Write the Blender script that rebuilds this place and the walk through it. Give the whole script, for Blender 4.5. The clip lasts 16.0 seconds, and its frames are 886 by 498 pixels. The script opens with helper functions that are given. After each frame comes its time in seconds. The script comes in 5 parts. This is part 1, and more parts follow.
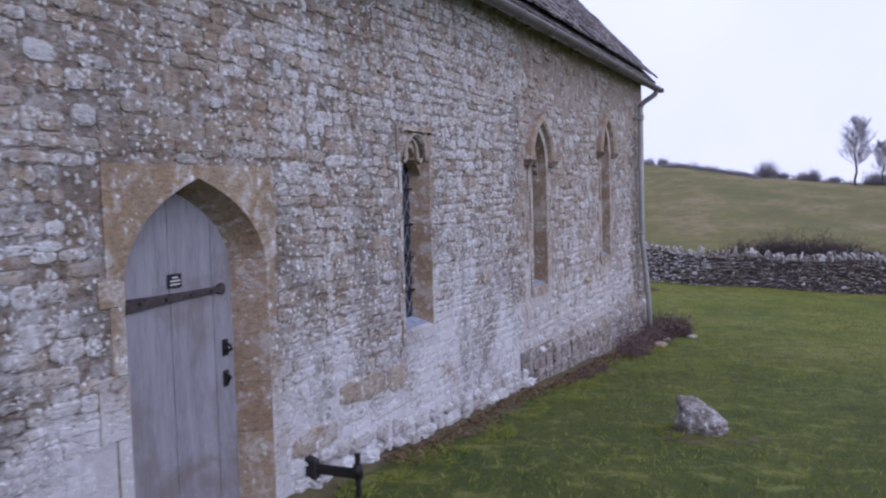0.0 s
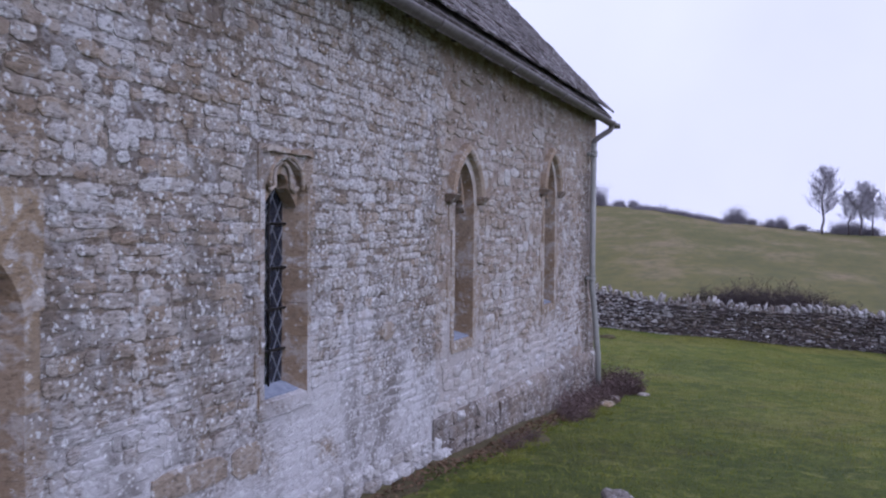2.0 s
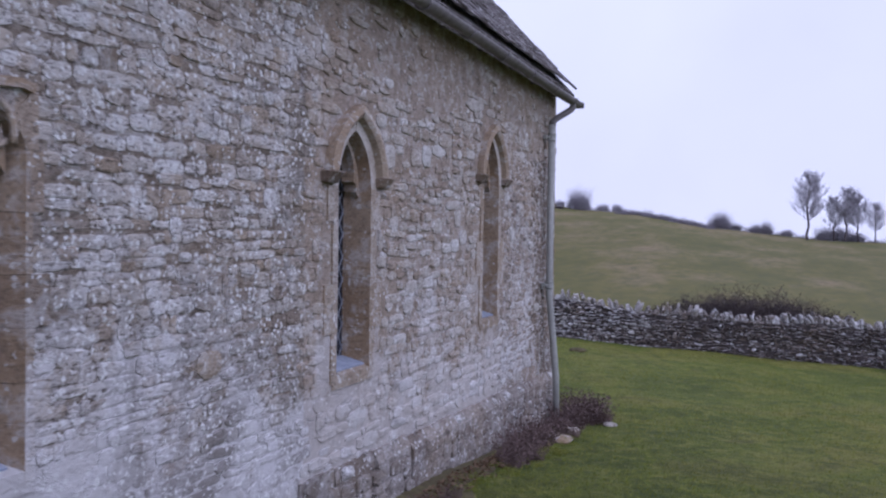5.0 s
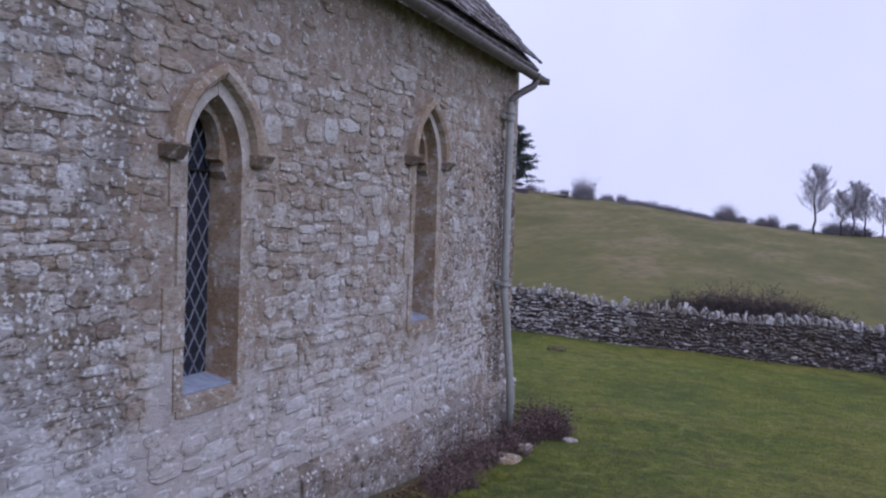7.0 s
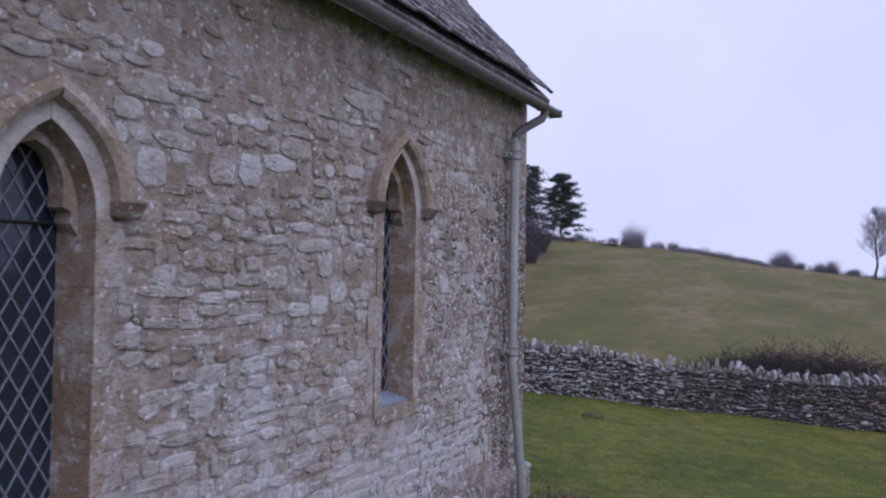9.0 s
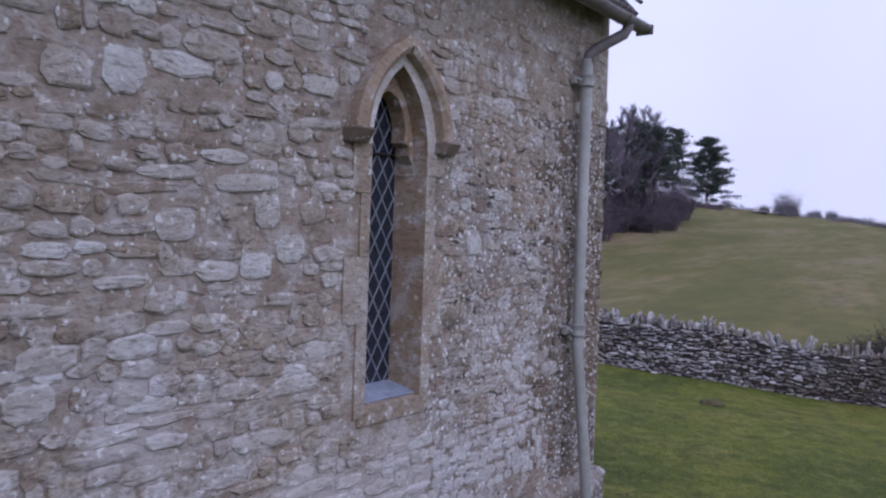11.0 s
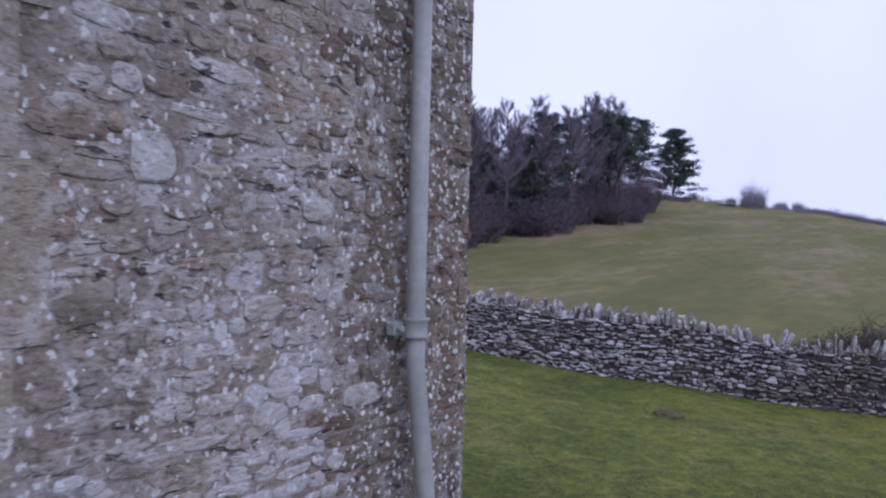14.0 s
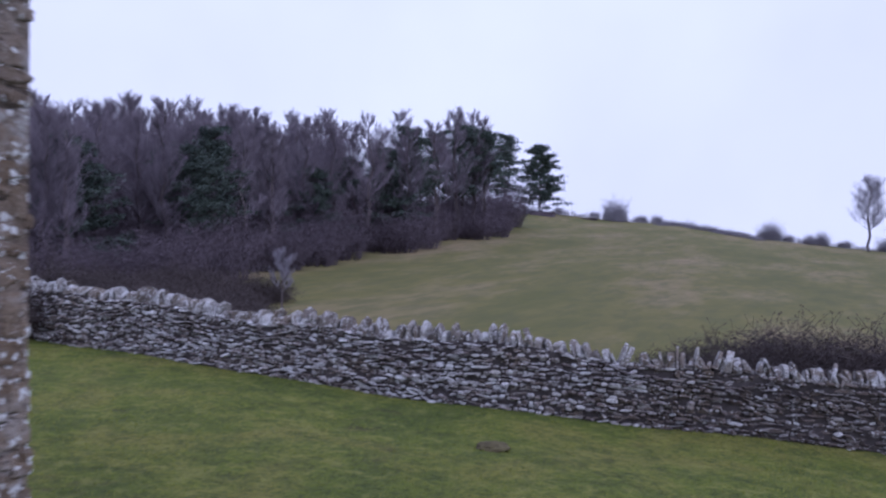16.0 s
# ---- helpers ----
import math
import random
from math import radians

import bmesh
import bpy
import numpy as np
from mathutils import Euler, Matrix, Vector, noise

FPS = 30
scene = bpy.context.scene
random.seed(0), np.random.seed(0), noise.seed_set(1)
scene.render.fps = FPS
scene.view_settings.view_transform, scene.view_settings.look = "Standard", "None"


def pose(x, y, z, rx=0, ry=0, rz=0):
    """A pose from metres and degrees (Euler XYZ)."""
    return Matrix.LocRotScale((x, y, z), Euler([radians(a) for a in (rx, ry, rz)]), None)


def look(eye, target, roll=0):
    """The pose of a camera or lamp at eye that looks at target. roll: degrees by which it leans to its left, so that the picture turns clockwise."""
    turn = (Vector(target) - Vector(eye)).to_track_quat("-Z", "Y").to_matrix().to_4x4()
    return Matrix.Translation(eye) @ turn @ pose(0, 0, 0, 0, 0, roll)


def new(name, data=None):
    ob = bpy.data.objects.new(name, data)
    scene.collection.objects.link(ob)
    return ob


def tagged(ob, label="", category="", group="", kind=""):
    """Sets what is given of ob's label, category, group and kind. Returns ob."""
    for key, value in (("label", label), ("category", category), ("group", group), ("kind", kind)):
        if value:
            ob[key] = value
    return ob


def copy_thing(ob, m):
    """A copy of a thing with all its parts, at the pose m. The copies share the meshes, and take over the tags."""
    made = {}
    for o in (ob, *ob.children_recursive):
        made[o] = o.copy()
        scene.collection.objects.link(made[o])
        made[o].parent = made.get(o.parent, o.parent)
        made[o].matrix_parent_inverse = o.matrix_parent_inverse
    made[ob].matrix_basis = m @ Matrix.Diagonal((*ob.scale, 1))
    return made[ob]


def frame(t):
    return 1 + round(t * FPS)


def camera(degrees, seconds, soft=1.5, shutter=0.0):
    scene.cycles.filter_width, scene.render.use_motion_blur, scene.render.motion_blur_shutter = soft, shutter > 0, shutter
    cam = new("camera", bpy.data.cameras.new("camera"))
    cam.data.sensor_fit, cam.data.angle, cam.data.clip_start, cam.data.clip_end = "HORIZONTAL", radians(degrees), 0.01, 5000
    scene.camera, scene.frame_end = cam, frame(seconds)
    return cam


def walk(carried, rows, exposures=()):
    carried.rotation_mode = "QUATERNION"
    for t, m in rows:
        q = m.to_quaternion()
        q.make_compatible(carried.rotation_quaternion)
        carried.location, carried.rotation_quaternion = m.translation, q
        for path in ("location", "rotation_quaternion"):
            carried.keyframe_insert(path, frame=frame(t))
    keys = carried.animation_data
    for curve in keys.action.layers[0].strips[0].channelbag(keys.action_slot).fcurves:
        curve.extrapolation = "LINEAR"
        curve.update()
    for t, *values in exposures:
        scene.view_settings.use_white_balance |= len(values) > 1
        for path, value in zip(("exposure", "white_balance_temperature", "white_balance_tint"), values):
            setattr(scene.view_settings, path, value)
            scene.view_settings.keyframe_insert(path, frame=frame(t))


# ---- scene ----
cam = camera(55.0, 16.0, soft=2.2, shutter=0.35)
PATH = [
    (0, (0.082, 0.068, 1.552), (-0.745, 1.884, 1.423), -1.6),
    (0.5, (0.087, 0.49, 1.545), (-0.707, 2.323, 1.45), -0.1),
    (1, (0.019, 0.88, 1.56), (-0.762, 2.721, 1.539), 0.7),
    (1.5, (0.09, 1.146, 1.579), (-0.689, 2.987, 1.538), 0.5),
    (2, (0.115, 1.443, 1.582), (-0.653, 3.289, 1.532), 0.5),
    (2.5, (0.108, 1.72, 1.562), (-0.643, 3.573, 1.539), 0.6),
    (3, (0.083, 2.087, 1.546), (-0.667, 3.939, 1.452), 0.9),
    (3.5, (0.041, 2.474, 1.546), (-0.708, 4.319, 1.36), 1.4),
    (4, (0.014, 2.855, 1.53), (-0.735, 4.704, 1.384), 1.5),
    (4.5, (0.005, 3.238, 1.481), (-0.744, 5.093, 1.453), 0.8),
    (5, (-0.018, 3.649, 1.494), (-0.756, 5.508, 1.455), 0.8),
    (5.2, (0.023, 3.834, 1.485), (-0.728, 5.687, 1.444), 0.5),
    (7.5, (0.209, 5.314, 1.579), (-0.546, 7.165, 1.505), 2.2),
    (8, (0.194, 5.686, 1.608), (-0.584, 7.529, 1.587), 2.2),
    (8.5, (0.179, 6.083, 1.599), (-0.65, 7.903, 1.627), 0.6),
    (9, (0.15, 6.538, 1.614), (-0.712, 8.342, 1.66), 1.0),
    (9.5, (0.185, 6.953, 1.618), (-0.704, 8.745, 1.65), 2.0),
    (9.7, (0.183, 7.133, 1.593), (-0.726, 8.914, 1.616), 1.7),
    (11.8, (-0.127, 8.93, 1.536), (-1.347, 10.514, 1.484), 2.7),
    (12, (-0.195, 9.075, 1.519), (-1.373, 10.691, 1.506), 3.3),
    (12.5, (-0.315, 9.571, 1.417), (-1.461, 11.21, 1.423), 2.3),
    (13, (-0.407, 10.045, 1.379), (-1.524, 11.704, 1.344), 2.2),
    (13.5, (-0.548, 10.535, 1.341), (-1.628, 12.217, 1.284), 2.1),
    (14, (-0.599, 11.022, 1.289), (-1.688, 12.699, 1.242), 1.4),
    (14.5, (-0.691, 11.472, 1.247), (-1.772, 13.154, 1.224), 0.4),
    (15, (-0.687, 11.962, 1.22), (-1.75, 13.656, 1.22), -0.0),
    (15.5, (-0.633, 12.365, 1.228), (-1.578, 14.127, 1.189), 1.2),
    (15.7, (-0.633, 12.521, 1.222), (-1.52, 14.313, 1.186), 1.0),
    (16, (-0.612, 12.849, 1.185), (-1.447, 14.667, 1.185), 0.3),
]
EXPOSURES = [(0, 0.17, 5280, 24), (2, 0.05, 5200, 26), (5, 0.0, 5200, 25), (9, -0.16, 5260, 24), (13, 0.04, 5160, 25), (16, 0.02, 5020, 25)]
walk(cam, [(t, look(eye, target, roll)) for t, eye, target, roll in PATH], EXPOSURES)

# ---- sky, sun ----
world = bpy.data.worlds.new("overcast_sky")
scene.world = world
world.use_nodes = True
wn, wl = world.node_tree.nodes, world.node_tree.links
sky = wn.new("ShaderNodeTexSky")
sky.sky_type = "NISHITA"
sky.sun_disc = False
sky.sun_elevation, sky.sun_rotation = radians(38), radians(115)
sky.air_density, sky.dust_density = 1.0, 4.0
cloud = wn.new("ShaderNodeMix")
cloud.data_type, cloud.blend_type = "RGBA", "MIX"
cloud.inputs[0].default_value = 0.96
cloud.inputs[7].default_value = (8.2, 7.95, 8.5, 1)
wl.new(sky.outputs[0], cloud.inputs[6])
coord = wn.new("ShaderNodeTexCoord")
puff = wn.new("ShaderNodeTexNoise")
puff.inputs["Scale"].default_value, puff.inputs["Detail"].default_value = 2.2, 4
wl.new(coord.outputs["Generated"], puff.inputs["Vector"])
level = wn.new("ShaderNodeMapRange")
level.inputs["From Min"].default_value, level.inputs["From Max"].default_value = 0.3, 0.7
level.inputs["To Min"].default_value, level.inputs["To Max"].default_value = 0.9, 1.06
wl.new(puff.outputs["Fac"], level.inputs["Value"])
soft_sky = wn.new("ShaderNodeVectorMath")
soft_sky.operation = "SCALE"
wl.new(cloud.outputs[2], soft_sky.inputs[0])
wl.new(level.outputs[0], soft_sky.inputs["Scale"])
wl.new(soft_sky.outputs[0], wn["Background"].inputs[0])
wn["Background"].inputs[1].default_value = 0.11
sun_data = bpy.data.lights.new("sun", "SUN")
sun_data.energy, sun_data.angle, sun_data.color = 0.8, radians(40), (1.0, 0.95, 0.92)
sun = new("sun", sun_data)
sun.matrix_world = look((40, -18, 35), (0, 0, 0))

# ---- materials ----
def ramp(nt, fac, stops):
    r = nt.nodes.new("ShaderNodeValToRGB")
    e = r.color_ramp.elements
    while len(e) < len(stops):
        e.new(0.5)
    for k, (p, c) in zip(e, stops):
        k.position, k.color = p, (*c, 1) if len(c) == 3 else c
    nt.links.new(fac, r.inputs[0])
    return r.outputs[0]


def grey(v):
    return (v, v, v)


def noise_at(nt, vec, scale, detail=4.0, rough=0.55, dist=0.0):
    n = nt.nodes.new("ShaderNodeTexNoise")
    n.inputs["Scale"].default_value, n.inputs["Detail"].default_value = scale, detail
    n.inputs["Roughness"].default_value, n.inputs["Distortion"].default_value = rough, dist
    nt.links.new(vec, n.inputs["Vector"])
    return n.outputs["Fac"]


def mixc(nt, fac, a, b, blend="MIX"):
    m = nt.nodes.new("ShaderNodeMix")
    m.data_type, m.blend_type = "RGBA", blend
    for sock, v in ((m.inputs[0], fac), (m.inputs[6], a), (m.inputs[7], b)):
        if isinstance(v, bpy.types.NodeSocket):
            nt.links.new(v, sock)
        elif isinstance(v, (int, float)):
            sock.default_value = v
        else:
            sock.default_value = (*v, 1)
    return m.outputs[2]


def mathn(nt, op, a, b=0.0):
    m = nt.nodes.new("ShaderNodeMath")
    m.operation = op
    for sock, v in zip(m.inputs, (a, b)):
        if isinstance(v, bpy.types.NodeSocket):
            nt.links.new(v, sock)
        else:
            sock.default_value = v
    return m.outputs[0]


def start(name, rough=0.85, metal=0.0):
    m = bpy.data.materials.new(name)
    m.use_nodes = True
    nt = m.node_tree
    b = nt.nodes["Principled BSDF"]
    b.inputs["Roughness"].default_value, b.inputs["Metallic"].default_value = rough, metal
    b.inputs["Specular IOR Level"].default_value = 0.3
    pos = nt.nodes.new("ShaderNodeNewGeometry")
    return m, nt, b, pos.outputs["Position"]


def bump(nt, b, height, strength=0.5, dist=0.01):
    n = nt.nodes.new("ShaderNodeBump")
    n.inputs["Strength"].default_value, n.inputs["Distance"].default_value = strength, dist
    nt.links.new(height, n.inputs["Height"])
    nt.links.new(n.outputs[0], b.inputs["Normal"])


def piece_random(nt):
    """One random value a piece, whether it is an object of its own or an island of a joined mesh."""
    o, g = nt.nodes.new("ShaderNodeObjectInfo"), nt.nodes.new("ShaderNodeNewGeometry")
    return mathn(nt, "FRACT", mathn(nt, "ADD", o.outputs["Random"], g.outputs["Random Per Island"]))


def dots(nt, vec, scale, size, cover=0.5):
    """Round lichen spots: voronoi cells, of which a part is filled."""
    v, wob, bend = (nt.nodes.new("ShaderNode" + n) for n in ("TexVoronoi", "TexNoise", "VectorMath"))
    wob.inputs["Scale"].default_value, wob.inputs["Detail"].default_value = scale * 1.6, 3
    nt.links.new(vec, wob.inputs["Vector"])
    bend.operation = "MULTIPLY_ADD"
    bend.inputs[1].default_value = (1.1 / scale,) * 3
    nt.links.new(wob.outputs["Color"], bend.inputs[0])
    nt.links.new(vec, bend.inputs[2])
    v.inputs["Scale"].default_value = scale
    nt.links.new(bend.outputs[0], v.inputs["Vector"])
    sep = nt.nodes.new("ShaderNodeSeparateColor")
    nt.links.new(v.outputs["Color"], sep.inputs[0])
    reach = mathn(nt, "MULTIPLY", mathn(nt, "ADD", sep.outputs[1], 0.35), size)
    spot = mathn(nt, "LESS_THAN", v.outputs["Distance"], reach)
    return mathn(nt, "MULTIPLY", spot, mathn(nt, "LESS_THAN", sep.outputs[0], cover))


def stone_mat(name, tones, lichen, blotch, dark=0.5, lichen_tone=(0.66, 0.66, 0.67), pieces=True, tan=0.3, wash=0.0, cracks=0.0, relief=0.02, spots=0.22, tan_tone=(0.36, 0.28, 0.19), grime=0.0):
    m, nt, b, pos = start(name, 0.92)
    flat = nt.nodes.new("ShaderNodeMapping")
    flat.inputs["Scale"].default_value = (1, 0.75, 1.7)
    nt.links.new(pos, flat.inputs[0])
    n1, n2, n3 = noise_at(nt, pos, 7, 8, 0.68, 0.5), noise_at(nt, flat.outputs[0], 30, 7, 0.74, 0.3), noise_at(nt, pos, 1.0, 5, 0.6, 0.6)
    k = piece_random(nt) if pieces else noise_at(nt, pos, 5, 5, 0.7)
    col = ramp(nt, k, tones)
    col = mixc(nt, ramp(nt, n3, [(0.42, grey(0.0)), (0.6, grey(tan))]), col, tan_tone)
    col = mixc(nt, ramp(nt, n1, [(0.5, grey(0)), (0.6, grey(blotch))]), col, lichen_tone)
    col = mixc(nt, ramp(nt, n1, [(0.34, grey(dark * 0.7)), (0.46, grey(0))]), col, (0.15, 0.12, 0.095))
    col = mixc(nt, ramp(nt, n2, [(0.38, grey(dark)), (0.48, grey(0))]), col, (0.09, 0.072, 0.06))
    col = mixc(nt, ramp(nt, n2, [(0.56, grey(0)), (0.68, grey(lichen * 0.45))]), col, (0.66, 0.65, 0.64))
    height = mathn(nt, "ADD", n2, mathn(nt, "MULTIPLY", n1, 1.5))
    if cracks:
        # open bed joints: short, level, dark slits
        long = nt.nodes.new("ShaderNodeMapping")
        long.inputs["Scale"].default_value = (3, 7, 21)
        nt.links.new(pos, long.inputs[0])
        slit = ramp(nt, noise_at(nt, long.outputs[0], 1.0, 3, 0.55, 0.4), [(0.33, grey(1)), (0.37, grey(0))])
        slit = mathn(nt, "MULTIPLY", slit, cracks)
        col = mixc(nt, slit, col, (0.05, 0.04, 0.034))
        height = mathn(nt, "SUBTRACT", height, slit)
    if wash:
        # remains of old limewash on the lower wall
        xyz = nt.nodes.new("ShaderNodeSeparateXYZ")
        nt.links.new(pos, xyz.inputs[0])
        low = mathn(nt, "MULTIPLY", mathn(nt, "SUBTRACT", 0.7, xyz.outputs[2]), 0.22)
        patch = mathn(nt, "ADD", mathn(nt, "ADD", noise_at(nt, pos, 1.4, 6, 0.65, 0.5), mathn(nt, "MULTIPLY", n2, 0.3)), low)
        col = mixc(nt, ramp(nt, patch, [(0.61, grey(0)), (0.73, grey(wash))]), col, (0.66, 0.652, 0.66))
    if grime:
        # broad blackish algae stains, streaked downwards
        streak = nt.nodes.new("ShaderNodeMapping")
        streak.inputs["Scale"].default_value = (1, 1, 0.55)
        nt.links.new(pos, streak.inputs[0])
        stain = mathn(nt, "ADD", noise_at(nt, streak.outputs[0], 0.9, 6, 0.66, 0.8), mathn(nt, "MULTIPLY", n1, 0.25))
        col = mixc(nt, ramp(nt, stain, [(0.6, grey(0)), (0.74, grey(grime))]), col, (0.15, 0.127, 0.105))
    lf = mathn(nt, "MULTIPLY", dots(nt, pos, 17, 0.3, 0.35), ramp(nt, n1, [(0.48, grey(0)), (0.55, grey(lichen))]))
    col = mixc(nt, lf, col, (0.74, 0.74, 0.73))
    lf2 = mathn(nt, "MULTIPLY", dots(nt, pos, 34, 0.36, spots), lichen)
    col = mixc(nt, lf2, col, (0.72, 0.72, 0.71))
    nt.links.new(col, b.inputs["Base Color"])
    bump(nt, b, height, 0.9, relief)
    return m


GREY_STONES = [(0.0, (0.27, 0.225, 0.185)), (0.2, (0.52, 0.49, 0.45)), (0.45, (0.68, 0.665, 0.65)), (0.6, (0.41, 0.345, 0.275)), (0.8, (0.58, 0.56, 0.54)), (1.0, (0.72, 0.715, 0.71))]
BROWN_STONES = [(0.0, (0.26, 0.21, 0.16)), (0.25, (0.449, 0.370, 0.284)), (0.5, (0.528, 0.475, 0.409)), (0.75, (0.370, 0.290, 0.218)), (1.0, (0.620, 0.594, 0.554))]
CREAM_STONES = [(0.0, (0.28, 0.222, 0.168)), (0.2, (0.39, 0.34, 0.285)), (0.5, (0.49, 0.46, 0.42)), (0.7, (0.33, 0.272, 0.215)), (0.8, (0.45, 0.415, 0.37)), (1.0, (0.62, 0.605, 0.585))]
m_rubble_grey = stone_mat("lichened_grey_rubble", GREY_STONES, 1.0, 0.65, 0.9, tan=0.5, wash=0.9, tan_tone=(0.39, 0.315, 0.235), spots=0.46, relief=0.018, grime=0.75)
m_rubble_brown = stone_mat("brown_rubble", BROWN_STONES, 1.0, 0.45, 0.7, tan=0.4, wash=0.8, spots=0.35, grime=0.5)
m_rubble_cream = stone_mat("cream_rubble", CREAM_STONES, 0.85, 0.36, 0.5, tan=0.5, relief=0.016, cracks=0.3, tan_tone=(0.41, 0.325, 0.24), spots=0.16, wash=0.45)
m_rubble_corner = stone_mat("cracked_cream_rubble", [(0.0, (0.27, 0.21, 0.17)), (0.15, (0.36, 0.315, 0.275)), (0.4, (0.43, 0.395, 0.36)), (0.6, (0.34, 0.27, 0.215)), (0.8, (0.45, 0.42, 0.39)), (1.0, (0.6, 0.585, 0.57))], 1.0, 0.3, 0.72, tan=0.45, cracks=0.8, relief=0.018, spots=0.2, wash=0.55, tan_tone=(0.42, 0.33, 0.24))
m_rubble_spotted = stone_mat("white_spotted_quoin", [(0.0, (0.13, 0.10, 0.078)), (0.5, (0.20, 0.16, 0.125)), (1.0, (0.30, 0.25, 0.205))], 1.0, 0.25, 0.7, tan=0.45, cracks=0.6, spots=0.45, tan_tone=(0.24, 0.16, 0.085))
m_mortar = stone_mat("lime_mortar", [(0.35, (0.15, 0.122, 0.097)), (0.5, (0.24, 0.205, 0.17)), (0.65, (0.37, 0.345, 0.31))], 0.8, 0.4, 0.85, pieces=False, tan=0.4, wash=0.8, spots=0.35)
m_corner = stone_mat("weathered_corner_mortar", [(0.33, (0.25, 0.205, 0.172)), (0.5, (0.34, 0.295, 0.255)), (0.67, (0.44, 0.405, 0.372))], 1.0, 0.42, 0.62, pieces=False, tan=0.45, cracks=0.75, relief=0.018, spots=0.32, tan_tone=(0.38, 0.28, 0.2))
m_quoin = stone_mat("dark_corner_mortar", [(0.33, (0.15, 0.118, 0.09)), (0.5, (0.22, 0.18, 0.143)), (0.67, (0.33, 0.29, 0.25))], 1.0, 0.4, 0.7, pieces=False, tan=0.4, cracks=0.7, relief=0.022, spots=0.45, tan_tone=(0.27, 0.19, 0.12))
m_render = stone_mat("tan_lime_render", [(0.35, (0.26, 0.213, 0.168)), (0.5, (0.325, 0.27, 0.22)), (0.65, (0.41, 0.355, 0.305))], 0.6, 0.3, 0.42, pieces=False, tan=0.45, relief=0.014, cracks=0.4, tan_tone=(0.38, 0.30, 0.22), spots=0.12, wash=0.45)
m_dressed = stone_mat("dressed_limestone", [(0.0, (0.34, 0.275, 0.205)), (0.5, (0.40, 0.345, 0.28)), (1.0, (0.47, 0.425, 0.375))], 0.85, 0.4, 0.6, tan=0.4, relief=0.016, tan_tone=(0.36, 0.265, 0.17), spots=0.24)
m_arch = stone_mat("pale_arch_stone", [(0.0, (0.48, 0.44, 0.39)), (1.0, (0.56, 0.53, 0.49))], 0.4, 0.4, 0.35, tan=0.25, relief=0.01, tan_tone=(0.42, 0.33, 0.23), spots=0.1)
m_door_stone = stone_mat("ochre_limestone", [(0.0, (0.27, 0.205, 0.135)), (0.5, (0.34, 0.27, 0.19)), (1.0, (0.42, 0.365, 0.29))], 0.95, 0.5, 0.5, tan=0.6, relief=0.012, tan_tone=(0.37, 0.27, 0.155), spots=0.12)
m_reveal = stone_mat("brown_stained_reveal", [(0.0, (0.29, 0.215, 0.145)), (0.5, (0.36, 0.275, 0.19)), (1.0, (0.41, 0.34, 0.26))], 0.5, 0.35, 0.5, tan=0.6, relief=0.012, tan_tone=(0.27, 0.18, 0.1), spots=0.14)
m_hood = stone_mat("weathered_hood_stone", [(0.0, (0.32, 0.24, 0.165)), (0.5, (0.39, 0.31, 0.225)), (1.0, (0.45, 0.38, 0.30))], 0.45, 0.3, 0.45, relief=0.012)
# hood stops darkened for stain and for the shade under them
m_stop = stone_mat("shade_stained_stop_stone", [(0.0, (0.13, 0.098, 0.07)), (1.0, (0.2, 0.155, 0.115))], 0.4, 0.2, 0.6, relief=0.012)
m_pale = stone_mat("pale_squared_stone", [(0.0, (0.41, 0.375, 0.33)), (0.5, (0.47, 0.445, 0.41)), (1.0, (0.56, 0.55, 0.53))], 0.8, 0.5, 0.5, tan=0.35, relief=0.014)
m_plinth = stone_mat("plinth_stone", [(0.0, (0.15, 0.122, 0.103)), (0.5, (0.215, 0.187, 0.162)), (1.0, (0.3, 0.275, 0.252))], 0.75, 0.25, 0.7, cracks=0.6, spots=0.2, relief=0.014)
m_dry = stone_mat("drystone", [(0.0, (0.11, 0.09, 0.088)), (0.25, (0.21, 0.178, 0.172)), (0.4, (0.3, 0.265, 0.26)), (0.46, (0.66, 0.65, 0.66)), (0.6, (0.56, 0.55, 0.555)), (0.66, (0.17, 0.14, 0.134)), (0.8, (0.36, 0.33, 0.325)), (0.86, (0.72, 0.72, 0.73)), (1.0, (0.75, 0.75, 0.76))], 1.0, 0.4, 0.6, spots=0.5, relief=0.03)
m_dry_brown = stone_mat("brown_drystone", [(0.0, (0.055, 0.043, 0.04)), (0.3, (0.11, 0.088, 0.08)), (0.6, (0.165, 0.135, 0.125)), (0.85, (0.13, 0.105, 0.095)), (1.0, (0.42, 0.41, 0.41))], 0.8, 0.25, 0.6, spots=0.25, relief=0.03)
m_cope = stone_mat("cope_stone", [(0.0, (0.07, 0.058, 0.05)), (0.3, (0.17, 0.152, 0.135)), (0.5, (0.4, 0.392, 0.38)), (0.65, (0.12, 0.1, 0.09)), (0.85, (0.3, 0.285, 0.27)), (1.0, (0.66, 0.66, 0.65))], 1.0, 0.7, 0.7, relief=0.03)
m_slate = stone_mat("stone_slate", [(0.0, (0.06, 0.05, 0.05)), (0.5, (0.12, 0.104, 0.102)), (1.0, (0.22, 0.2, 0.197))], 0.7, 0.25, 0.6, tan=0.15, tan_tone=(0.12, 0.10, 0.06), spots=0.3)
m_footing = stone_mat("whitened_footing", [(0.0, (0.42, 0.40, 0.37)), (0.5, (0.56, 0.55, 0.54)), (1.0, (0.70, 0.70, 0.69))], 1.0, 0.6, 0.5, tan=0.2)
